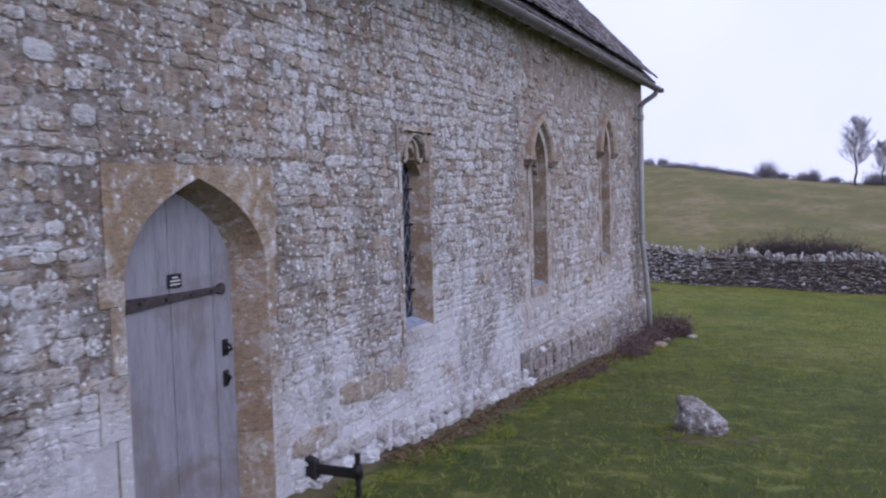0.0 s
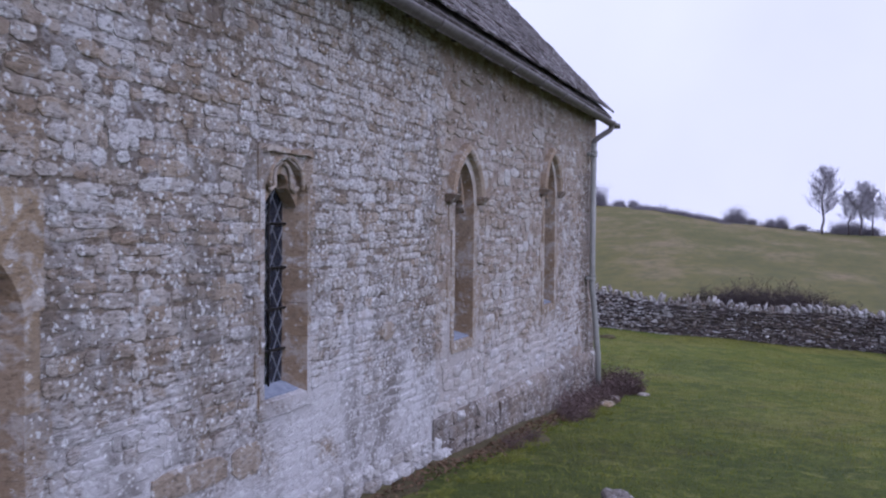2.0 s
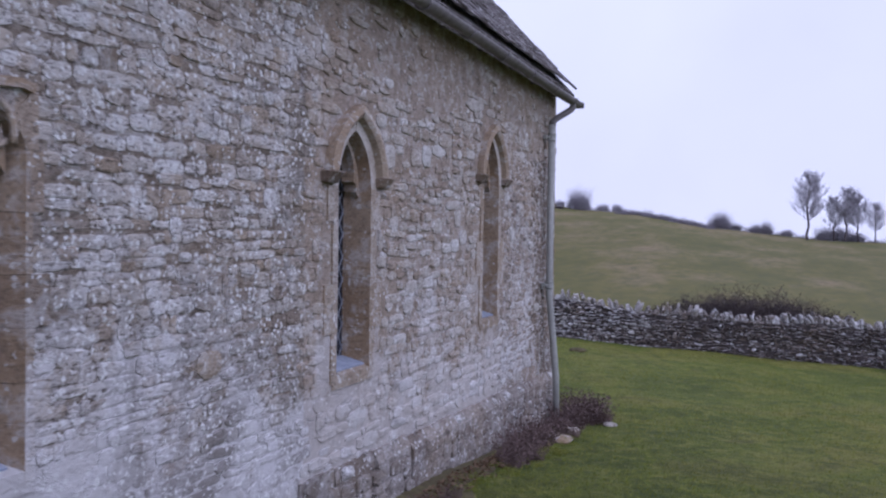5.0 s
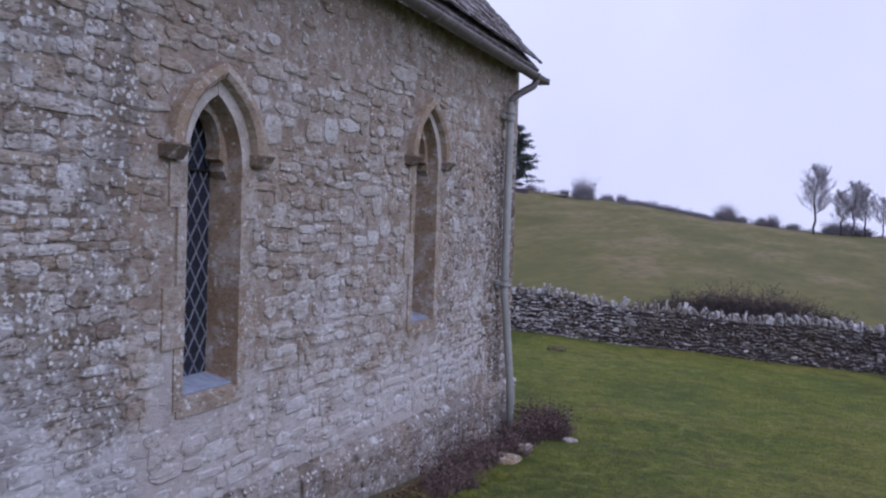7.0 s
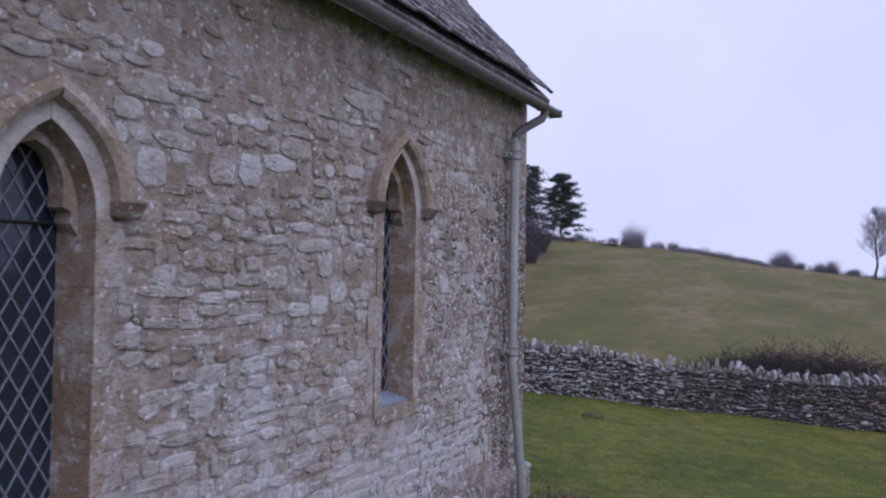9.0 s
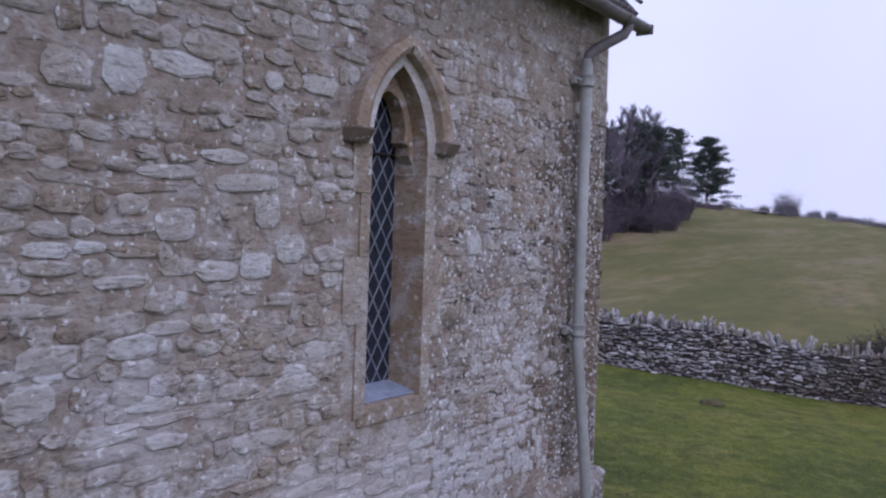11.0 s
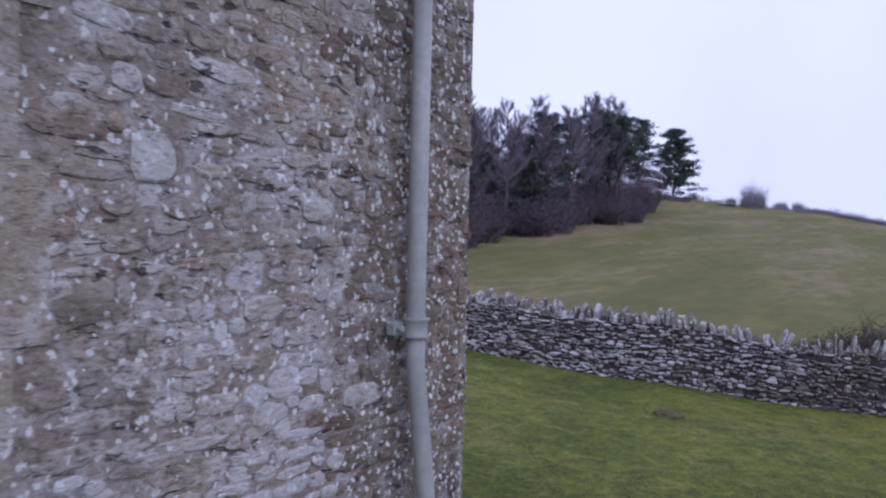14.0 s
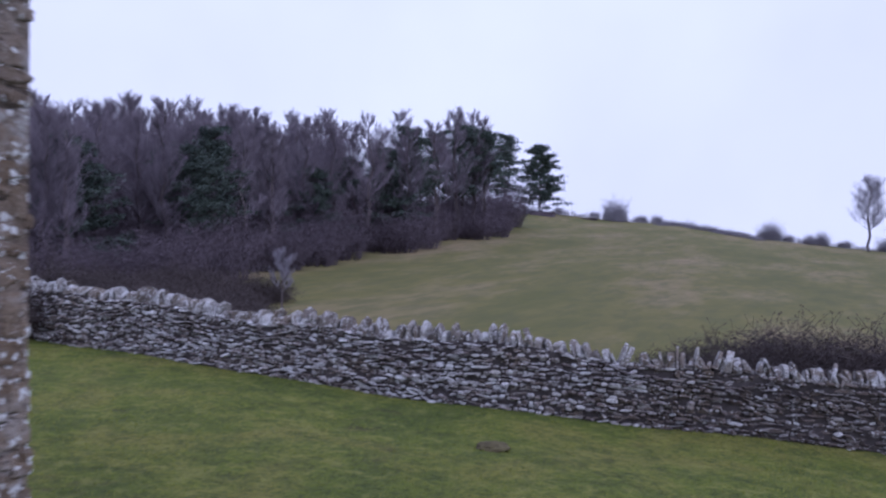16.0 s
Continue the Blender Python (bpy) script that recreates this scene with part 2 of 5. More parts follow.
m_boulder = stone_mat("boulder_stone", [(0.3, (0.19, 0.168, 0.145)), (0.7, (0.34, 0.315, 0.29))], 0.9, 0.55, 0.75, pieces=False, relief=0.03)


def plain_mat(name, c1, c2, rough, scale=20, metal=0.0, stretch=None, bumps=0.15, spec=None):
    m, nt, b, pos = start(name, rough, metal)
    vec = pos
    if stretch:
        mp = nt.nodes.new("ShaderNodeMapping")
        mp.inputs["Scale"].default_value = stretch
        nt.links.new(pos, mp.inputs[0])
        vec = mp.outputs[0]
    n, big = noise_at(nt, vec, scale, 6, 0.65), noise_at(nt, vec, scale * 0.13, 4, 0.6)
    col = mixc(nt, ramp(nt, n, [(0.35, grey(0)), (0.65, grey(1))]), c1, c2)
    col = mixc(nt, ramp(nt, big, [(0.4, grey(0)), (0.7, grey(0.4))]), col, [v * 0.7 for v in c1])
    nt.links.new(col, b.inputs["Base Color"])
    bump(nt, b, n, bumps, 0.004)
    return m


m_oak, nt, b, pos = start("weathered_oak", 0.8)
mp = nt.nodes.new("ShaderNodeMapping")
mp.inputs["Scale"].default_value = (1, 5.5, 0.45)
nt.links.new(pos, mp.inputs[0])
o1, o2, o3 = noise_at(nt, mp.outputs[0], 18, 6, 0.65), noise_at(nt, mp.outputs[0], 2.2, 5, 0.6, 0.4), noise_at(nt, pos, 2.1, 5, 0.6, 0.5)
col = ramp(nt, o1, [(0.34, (0.175, 0.168, 0.185)), (0.66, (0.285, 0.28, 0.305))])
col = mixc(nt, ramp(nt, o2, [(0.42, grey(0)), (0.62, grey(0.55))]), col, (0.33, 0.33, 0.365))
col = mixc(nt, ramp(nt, o3, [(0.5, grey(0)), (0.66, grey(0.6))]), col, (0.15, 0.118, 0.1))
nt.links.new(col, b.inputs["Base Color"])
bump(nt, b, o1, 0.5, 0.004)
m_rusty = plain_mat("rusted_iron", (0.035, 0.028, 0.029), (0.085, 0.066, 0.064), 0.7, 30)
m_iron = plain_mat("black_iron", (0.012, 0.011, 0.012), (0.03, 0.026, 0.024), 0.6, 40)
m_lead = plain_mat("lead_came", (0.18, 0.19, 0.215), (0.28, 0.29, 0.32), 0.6, 60)
m_sill_lead = plain_mat("sheet_lead", (0.23, 0.265, 0.34), (0.38, 0.42, 0.51), 0.5, 18)
m_pipe = plain_mat("grey_painted_pipe", (0.28, 0.285, 0.265), (0.36, 0.365, 0.34), 0.5, 14, bumps=0.08)
m_gutter = plain_mat("grey_gutter", (0.125, 0.115, 0.112), (0.195, 0.182, 0.178), 0.6, 14)
m_bark = plain_mat("winter_bark", (0.08, 0.064, 0.066), (0.14, 0.115, 0.115), 0.9, 6)
# twig, scrub and pine colours lifted, pale and bluish, for distance haze
m_twig = plain_mat("hazed_bare_twigs", (0.2, 0.185, 0.21), (0.32, 0.3, 0.34), 0.9, 2)
m_wood_twig = plain_mat("dark_wood_twigs", (0.15, 0.127, 0.148), (0.25, 0.216, 0.248), 0.9, 2)
m_scrub = plain_mat("scrub_twigs", (0.085, 0.068, 0.082), (0.15, 0.12, 0.138), 0.9, 1.5)
m_bramble = plain_mat("bramble_stems", (0.048, 0.038, 0.037), (0.092, 0.072, 0.067), 0.9, 4)
m_pine = plain_mat("pine_needles", (0.042, 0.058, 0.05), (0.085, 0.108, 0.084), 0.8, 1.2)
m_heather = plain_mat("dead_stems", (0.10, 0.07, 0.066), (0.21, 0.15, 0.135), 0.9, 8)
m_rust = plain_mat("shed_roof", (0.26, 0.25, 0.24), (0.38, 0.37, 0.36), 0.7, 8)
m_dark = plain_mat("interior_plaster", (0.3, 0.28, 0.25), (0.4, 0.38, 0.34), 0.9, 3)
m_sign = plain_mat("black_plaque", (0.01, 0.01, 0.01), (0.02, 0.02, 0.02), 0.4, 30)
m_letter = plain_mat("plaque_lettering", (0.5, 0.5, 0.5), (0.6, 0.6, 0.6), 0.6, 30)

m_glass = bpy.data.materials.new("old_glass")
m_glass.use_nodes = True
gb = m_glass.node_tree.nodes["Principled BSDF"]
gb.inputs["Base Color"].default_value = (0.07, 0.085, 0.13, 1)
gb.inputs["Roughness"].default_value, gb.inputs["Transmission Weight"].default_value, gb.inputs["IOR"].default_value = 0.05, 0.74, 1.45

m_lawn, nt, b, pos = start("mossy_lawn", 0.95)
g1, g2, g4 = noise_at(nt, pos, 0.55, 5, 0.6, 0.4), noise_at(nt, pos, 16, 6, 0.7), noise_at(nt, pos, 2.6, 6, 0.7, 0.3)
col = ramp(nt, g1, [(0.36, (0.085, 0.115, 0.012)), (0.5, (0.145, 0.172, 0.018)), (0.62, (0.205, 0.198, 0.036))])
col = mixc(nt, ramp(nt, g2, [(0.38, grey(0.65)), (0.56, grey(0))]), col, (0.032, 0.047, 0.012))
col = mixc(nt, ramp(nt, g4, [(0.34, grey(0.75)), (0.5, grey(0))]), col, (0.052, 0.074, 0.012))
col = mixc(nt, ramp(nt, noise_at(nt, pos, 5, 6, 0.75), [(0.52, grey(0)), (0.68, grey(0.55))]), col, (0.185, 0.19, 0.045))
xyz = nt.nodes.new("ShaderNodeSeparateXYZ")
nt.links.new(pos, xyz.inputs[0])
# darker green towards low y, broken up by noise
near_dark = mathn(nt, "ADD", mathn(nt, "MULTIPLY", xyz.outputs[1], -0.06), mathn(nt, "MULTIPLY", g1, 1.4))
col = mixc(nt, ramp(nt, near_dark, [(0.0, grey(0)), (0.25, grey(0.7))]), col, (0.055, 0.076, 0.011))
col = mixc(nt, ramp(nt, noise_at(nt, pos, 1.3, 5, 0.65, 0.6), [(0.6, grey(0)), (0.72, grey(0.6))]), col, (0.07, 0.058, 0.026))
tuft = noise_at(nt, pos, 3.3, 7, 0.72, 0.6)
col = mixc(nt, ramp(nt, tuft, [(0.53, grey(0)), (0.64, grey(0.6))]), col, (0.25, 0.25, 0.06))
col = mixc(nt, ramp(nt, tuft, [(0.36, grey(0.6)), (0.47, grey(0))]), col, (0.045, 0.066, 0.012))
nt.links.new(col, b.inputs["Base Color"])
bump(nt, b, mathn(nt, "ADD", g2, mathn(nt, "MULTIPLY", g4, 2)), 1.0, 0.05)
m_field, nt, b, pos = start("winter_pasture", 0.95)
mp = nt.nodes.new("ShaderNodeMapping")
mp.inputs["Scale"].default_value = (1, 0.3, 1)
nt.links.new(pos, mp.inputs[0])
g1, g2 = noise_at(nt, mp.outputs[0], 0.16, 7, 0.66), noise_at(nt, mp.outputs[0], 1.6, 5, 0.7)
col = ramp(nt, g1, [(0.34, (0.08, 0.085, 0.016)), (0.5, (0.13, 0.116, 0.03)), (0.64, (0.215, 0.165, 0.085))])
col = mixc(nt, ramp(nt, g2, [(0.38, grey(0.6)), (0.56, grey(0))]), col, (0.075, 0.08, 0.025))
nt.links.new(col, b.inputs["Base Color"])
m_grass = plain_mat("grass_blades", (0.16, 0.2, 0.02), (0.27, 0.27, 0.06), 0.7, 3)
m_soil = plain_mat("bare_soil", (0.075, 0.06, 0.032), (0.13, 0.115, 0.05), 0.95, 14, bumps=0.6)
# core colour holds the shade seen in the open joints
m_dry_gap = plain_mat("gap_shade_core", (0.05, 0.042, 0.042), (0.10, 0.086, 0.084), 0.95, 9, bumps=0.5)
m_leaf = plain_mat("dead_leaves", (0.10, 0.06, 0.035), (0.22, 0.15, 0.09), 0.85, 30)

# ---- shared builders ----
WALL = -2.8
rng = random.Random(7)


def bm_object(name, bm, material, parent=None):
    me = bpy.data.meshes.new(name)
    bm.to_mesh(me)
    bm.free()
    me.materials.append(material)
    ob = new(name, me)
    ob.parent = parent
    return ob


def part(name, bm, material, parent, label=""):
    return tagged(bm_object(name, bm, material, parent), label)


def pydata(name, verts, faces, material, parent=None, smooth=False):
    me = bpy.data.meshes.new(name)
    me.from_pydata(verts, [], faces)
    me.materials.append(material)
    if smooth:
        me.shade_smooth()
    ob = new(name, me)
    ob.parent = parent
    return ob


def empty(name, at=(0, 0, 0)):
    ob = new(name)
    ob.location = at
    ob.empty_display_size = 0.2
    return ob


def box(bm, lo, hi, m=None, bevel=0.0):
    vs = bmesh.ops.create_cube(bm, size=1)["verts"]
    c, s = [(a + b) / 2 for a, b in zip(lo, hi)], [b - a for a, b in zip(lo, hi)]
    for v in vs:
        v.co = Vector((c[0] + v.co.x * s[0], c[1] + v.co.y * s[1], c[2] + v.co.z * s[2]))
    if bevel:
        es = {e for v in vs for e in v.link_edges}
        r = bmesh.ops.bevel(bm, geom=list(es), offset=bevel, segments=1, affect="EDGES")
        vs = list({v for f in r["faces"] for v in f.verts} | {v for v in vs if v.is_valid})
    if m is not None:
        bmesh.ops.transform(bm, matrix=m, verts=vs)
    return vs


def tube(bm, path, radii, sides=8, cap=True):
    """A round bar along a path of points."""
    rings, path = [], [Vector(p) for p in path]
    for i, p in enumerate(path):
        d = (path[min(i + 1, len(path) - 1)] - path[max(i - 1, 0)]).normalized()
        u = d.orthogonal().normalized() if i == 0 else (u - d * u.dot(d)).normalized()
        w = d.cross(u)
        r = radii if isinstance(radii, (int, float)) else radii[i]
        rings.append([bm.verts.new(p + (u * math.cos(a) + w * math.sin(a)) * r) for a in (2 * math.pi * k / sides for k in range(sides))])
    for a, b in zip(rings, rings[1:]):
        for k in range(sides):
            f = bm.faces.new((a[k], a[(k + 1) % sides], b[(k + 1) % sides], b[k]))
            f.smooth = True
    if cap:
        bm.faces.new(rings[0][::-1]), bm.faces.new(rings[-1])


def prism(bm, outline, x0, x1):
    """A polygon of (y, z) points, thickened from x0 to x1."""
    a = [bm.verts.new((x0, y, z)) for y, z in outline]
    b = [bm.verts.new((x1, y, z)) for y, z in outline]
    n = len(a)
    bm.faces.new(a), bm.faces.new(b[::-1])
    for i in range(n):
        bm.faces.new((a[i], b[i], b[(i + 1) % n], a[(i + 1) % n]))


def arch(half, rise, n=8):
    """The right half of a pointed arch, from its springing to the apex, as (offset, height)."""
    if rise < half * 1.02:
        # low arch: tight shoulders, then nearly straight to the point
        q = [i / n for i in range(n + 1)]
        return [((1 - t) ** 2 * half + 2 * t * (1 - t) * half * 0.86, 2 * t * (1 - t) * rise * 0.66 + t * t * rise) for t in q]
    c = (rise * rise - half * half) / (2 * half)
    top = math.atan2(rise, c)
    return [(max(0.0, -c + (half + c) * math.cos(top * i / n)), (half + c) * math.sin(top * i / n)) for i in range(n + 1)]


# ---- ground ----
def lerp_table(v, table):
    for (a, fa), (b, fb) in zip(table, table[1:]):
        if v <= b:
            k = max(0.0, (v - a) / (b - a))
            return fa + (fb - fa) * k
    return table[-1][1]


def smooth01(v):
    v = min(1.0, max(0.0, v))
    return v * v * (3 - 2 * v)


EYE_END = (-0.6, 12.85)
CREST = [(-60, 0.2), (-20, 0.3), (-10, -0.3), (-2, 0.1), (4.5, 0.8), (9.2, 1.75), (13.3, 1.95), (18, 2.5), (24, 3.0), (60, 3.2), (180, 3.2)]


def wall_y(x):
    return 23.8 + 0.25 * (math.log1p(math.exp((x + 5.3) * 1.2)) / 1.2 if x < 12 else x + 5.3)


def ground_z(x, y):
    base = lerp_table(y, [(-40, 2.0), (4.4, -0.22), (14.2, -0.9), (24.5, -1.18), (60, -1.4), (61, -1.4)])
    cross = -0.065 * (max(-16, min(14, x)) + 2.6) * smooth01((y - 11) / 12)
    near = base + cross + 0.015 * math.sin(x * 1.9 + y * 0.7) + 0.012 * math.sin(y * 2.3 - x)
    past = smooth01((y - wall_y(x) - 0.3) / 3.0)
    if past == 0:
        return near
    dx, dy = x - EYE_END[0], y - EYE_END[1]
    d, az = math.hypot(dx, dy), math.degrees(math.atan2(-dx, dy))
    crest = 1.18 + 130 * math.tan(radians(lerp_table(az, CREST)))
    k = min(d, 130)
    far = -1.45 + (crest + 1.45) * (max(0.0, k - 12) / 118) ** 1.5 - (0.02 * (d - 130) if d > 130 else 0)
    far += 0.05 * math.sin(x * 0.21 + 1) * math.sin(y * 0.17) * smooth01((d - 20) / 20)
    return near + (far - near) * past


def axis(lo, hi, fine_lo, fine_hi, step, grow):
    v = list(np.arange(fine_lo, fine_hi + 1e-6, step))
    s, p = step, fine_hi
    while p < hi:
        s *= grow
        p += s
        v.append(p)
    s, p = step, fine_lo
    while p > lo:
        s *= grow
        p -= s
        v.insert(0, p)
    return v


xs, ys = axis(-1500, 1500, -16, 8, 0.4, 1.05), axis(-600, 2500, -4, 30, 0.4, 1.05)
verts = [(x, y, ground_z(x, y)) for y in ys for x in xs]
nx = len(xs)
faces = [(j * nx + i, j * nx + i + 1, (j + 1) * nx + i + 1, (j + 1) * nx + i) for j in range(len(ys) - 1) for i in range(nx - 1)]
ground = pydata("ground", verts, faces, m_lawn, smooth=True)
ground.data.materials.append(m_field)
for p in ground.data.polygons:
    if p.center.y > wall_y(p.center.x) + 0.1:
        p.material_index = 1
tagged(ground, "mossy green churchyard lawn running into hillside pasture", "ground", kind="structure")

# ---- chapel shell ----
# centre y, half width, sill, springing, apex, of each opening through the south wall
DOOR = dict(y=3.46, half=0.40, sill=-0.16, spring=1.22, apex=1.59, front=0.53, front_apex=1.665, out=0.63, out_apex=1.73)
WIN1 = dict(y=5.93, half=0.175, sill=0.57, spring=1.80, apex=1.98, front=0.24, front_apex=2.0, out=0.30, out_apex=2.07)
WIN2 = dict(y=8.97, half=0.22, sill=0.56, spring=1.80, apex=2.17, front=0.245, front_apex=2.20, out=0.34, out_apex=2.30)
WIN3 = dict(y=11.98, half=0.22, sill=0.66, spring=2.0, apex=2.42, front=0.245, front_apex=2.45, out=0.34, out_apex=2.53)
OPENINGS = [DOOR, WIN1, WIN2, WIN3]
Y0, Y1, TOP, BACK = -6.0, 14.65, 3.42, -3.5

BED = WALL - 0.008  # face of the mortar between the stones
bm = bmesh.new()
edge = Y0
for o in OPENINGS:
    a, b_ = o["y"] - o["out"] + 0.02, o["y"] + o["out"] - 0.02
    if edge < 8.32 < a:
        prism(bm, [(edge, -2.2), (8.32, -2.2), (8.32, TOP), (edge, TOP)], BACK, BED)
        edge = 8.32
    prism(bm, [(edge, -2.2), (a, -2.2), (a, TOP), (edge, TOP)], BACK, BED)
    prism(bm, [(a, -2.2), (b_, -2.2), (b_, o["sill"] - 0.1), (a, o["sill"] - 0.1)], BACK, BED)
    prism(bm, [(a, o["out_apex"] - 0.02), (b_, o["out_apex"] - 0.02), (b_, TOP), (a, TOP)], BACK, BED)
    if o is not WIN1 and o is not DOOR:
        for s in (1, -1):
            curve = [(o["y"] + s * (u - 0.02), o["spring"] + v - 0.02) for u, v in arch(o["out"], o["out_apex"] - o["spring"])]
            corner = o["y"] + s * (o["out"] - 0.021)
            prism(bm, curve[:-1] + [(o["y"] + s * 0.001, o["out_apex"] - 0.02), (corner, o["out_apex"] - 0.021)], BACK, BED - 0.002)
    edge = b_
prism(bm, [(edge, -2.2), (13.85, -2.2), (13.85, 2.35), (edge, 2.35)], BACK, BED)
prism(bm, [(13.85, -2.2), (Y1, -2.2), (Y1, 2.35), (13.85, 2.35)], BACK, BED)
prism(bm, [(edge, 2.35), (Y1, 2.35), (Y1, TOP), (edge, TOP)], BACK, BED)
for f in bm.faces:
    c = f.calc_center_median()
    f.material_index = int(c.y > 8.32) + int(c.y > 12.29 and c.z < 2.35) + int(c.y > 13.86 and c.z < 2.35)
wall_south = tagged(bm_object("wall_south", bm, m_mortar), "weathered limestone rubble chapel wall with lime mortar", "wall", kind="structure")
wall_south.data.materials.append(m_render)
wall_south.data.materials.append(m_corner)
wall_south.data.materials.append(m_quoin)

RIDGE_X, RIDGE_Z, FAR_X = -5.6, 6.58, -8.4
bm = bmesh.new()
gable = [(BED - 0.005, -2.2), (BED - 0.005, TOP), (RIDGE_X, RIDGE_Z - 0.15), (FAR_X, TOP), (FAR_X, -2.2)]
a = [bm.verts.new((x, Y1 - 0.7, z)) for x, z in gable]
b_ = [bm.verts.new((x, Y1 - 0.004, z)) for x, z in gable]
bm.faces.new(a), bm.faces.new(b_[::-1])
for i in range(5):
    bm.faces.new((a[i], b_[i], b_[(i + 1) % 5], a[(i + 1) % 5]))
bmesh.ops.recalc_face_normals(bm, faces=bm.faces)
for v in bm.verts:
    if v.co.x > WALL - 0.1:
        v.co.x = BED - 0.004 if v.co.y > Y1 - 0.1 else BACK
wall_east = tagged(bm_object("wall_east", bm, m_mortar), "rubble stone gable wall of the chapel", "wall", kind="structure")
bm = bmesh.new()
a = [bm.verts.new((x - 0.02, Y0, z)) for x, z in gable]
b_ = [bm.verts.new((x - 0.02, Y0 + 0.6, z)) for x, z in gable]
bm.faces.new(a), bm.faces.new(b_[::-1])
for i in range(5):
    bm.faces.new((a[i], b_[i], b_[(i + 1) % 5], a[(i + 1) % 5]))
wall_west = tagged(bm_object("wall_west", bm, m_mortar), "rubble stone west gable wall", "wall", kind="structure")
bm = bmesh.new()
box(bm, (FAR_X, Y0 + 0.6, -2.2), (FAR_X + 0.7, Y1 - 0.7, TOP))
wall_north = tagged(bm_object("wall_north", bm, m_mortar), "rubble stone north wall", "wall", kind="structure")
bm = bmesh.new()
box(bm, (FAR_X + 0.7, Y0 + 0.6, -0.35), (BACK, Y1 - 0.7, -0.2))
tagged(bm_object("floor", bm, m_dark), "dim stone floor inside the chapel", "floor", kind="structure")

# ---- roof ----
roof = tagged(empty("roof", (RIDGE_X, 4, TOP)), "steep roof of mossy stone slates", "roof", kind="structure")
EAVE_X, EAVE_Z = -2.56, 3.36
slope = Vector((RIDGE_X - EAVE_X, 0, RIDGE_Z - EAVE_Z))
bm = bmesh.new()
for s in (1, -1):
    e = (EAVE_X if s > 0 else 2 * RIDGE_X - EAVE_X, EAVE_Z)
    pts = [(e[0], e[1] - 0.05), (RIDGE_X, RIDGE_Z - 0.05), (RIDGE_X, RIDGE_Z - 0.2), (e[0] - s * 0.1, e[1] - 0.15)]
    v0, v1 = ([bm.verts.new((x - RIDGE_X, y - 4, z - TOP)) for x, z in pts] for y in (Y0 - 0.1, Y1 - 0.01))
    bm.faces.new(v0), bm.faces.new(v1[::-1])
    for i in range(4):
        bm.faces.new((v0[i], v1[i], v1[(i + 1) % 4], v0[(i + 1) % 4]))
bmesh.ops.recalc_face_normals(bm, faces=bm.faces)
part("roof_deck", bm, m_slate, roof)

# ---- door and windows ----
def clip(poly, convex):
    """A polygon cut to a convex, anticlockwise one."""
    out = list(poly)
    for (ax, ay), (bx, by) in zip(convex, convex[1:] + convex[:1]):
        src, out = out, []
        for (px, py), (qx, qy) in zip(src, src[1:] + src[:1]):
            p = (bx - ax) * (py - ay) - (by - ay) * (px - ax)
            q = (bx - ax) * (qy - ay) - (by - ay) * (qx - ax)
            if p >= 0:
                out.append((px, py))
            if p * q < 0:
                k = p / (p - q)
                out.append((px + (qx - px) * k, py + (qy - py) * k))
        if len(out) < 3:
            return []
    return out


def area(p):
    return abs(sum(a[0] * b[1] - b[0] * a[1] for a, b in zip(p, p[1:] + p[:1]))) / 2


def opening_outline(o, grow=0.0, sill=None):
    right = [(o["y"] + u, o["spring"] + v) for u, v in arch(o["half"] + grow, o["apex"] - o["spring"] + grow)]
    left = [(2 * o["y"] - y, z) for y, z in right[:-1]][::-1]
    base = o["sill"] if sill is None else sill
    return [(o["y"] - o["half"] - grow, base), (o["y"] + o["half"] + grow, base)] + right + left


def loft(bm, rings):
    vs = [[bm.verts.new(p) for p in r] for r in rings]
    n = len(vs[0])
    for a, b in zip(vs, vs[1:]):
        for i in range(n):
            bm.faces.new((a[i], a[(i + 1) % n], b[(i + 1) % n], b[i]))
    bm.faces.new(vs[0][::-1]), bm.faces.new(vs[-1])
    bmesh.ops.recalc_face_normals(bm, faces=bm.faces)


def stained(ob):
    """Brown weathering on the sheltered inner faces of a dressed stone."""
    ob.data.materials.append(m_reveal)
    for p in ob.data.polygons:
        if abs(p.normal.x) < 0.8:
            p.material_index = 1


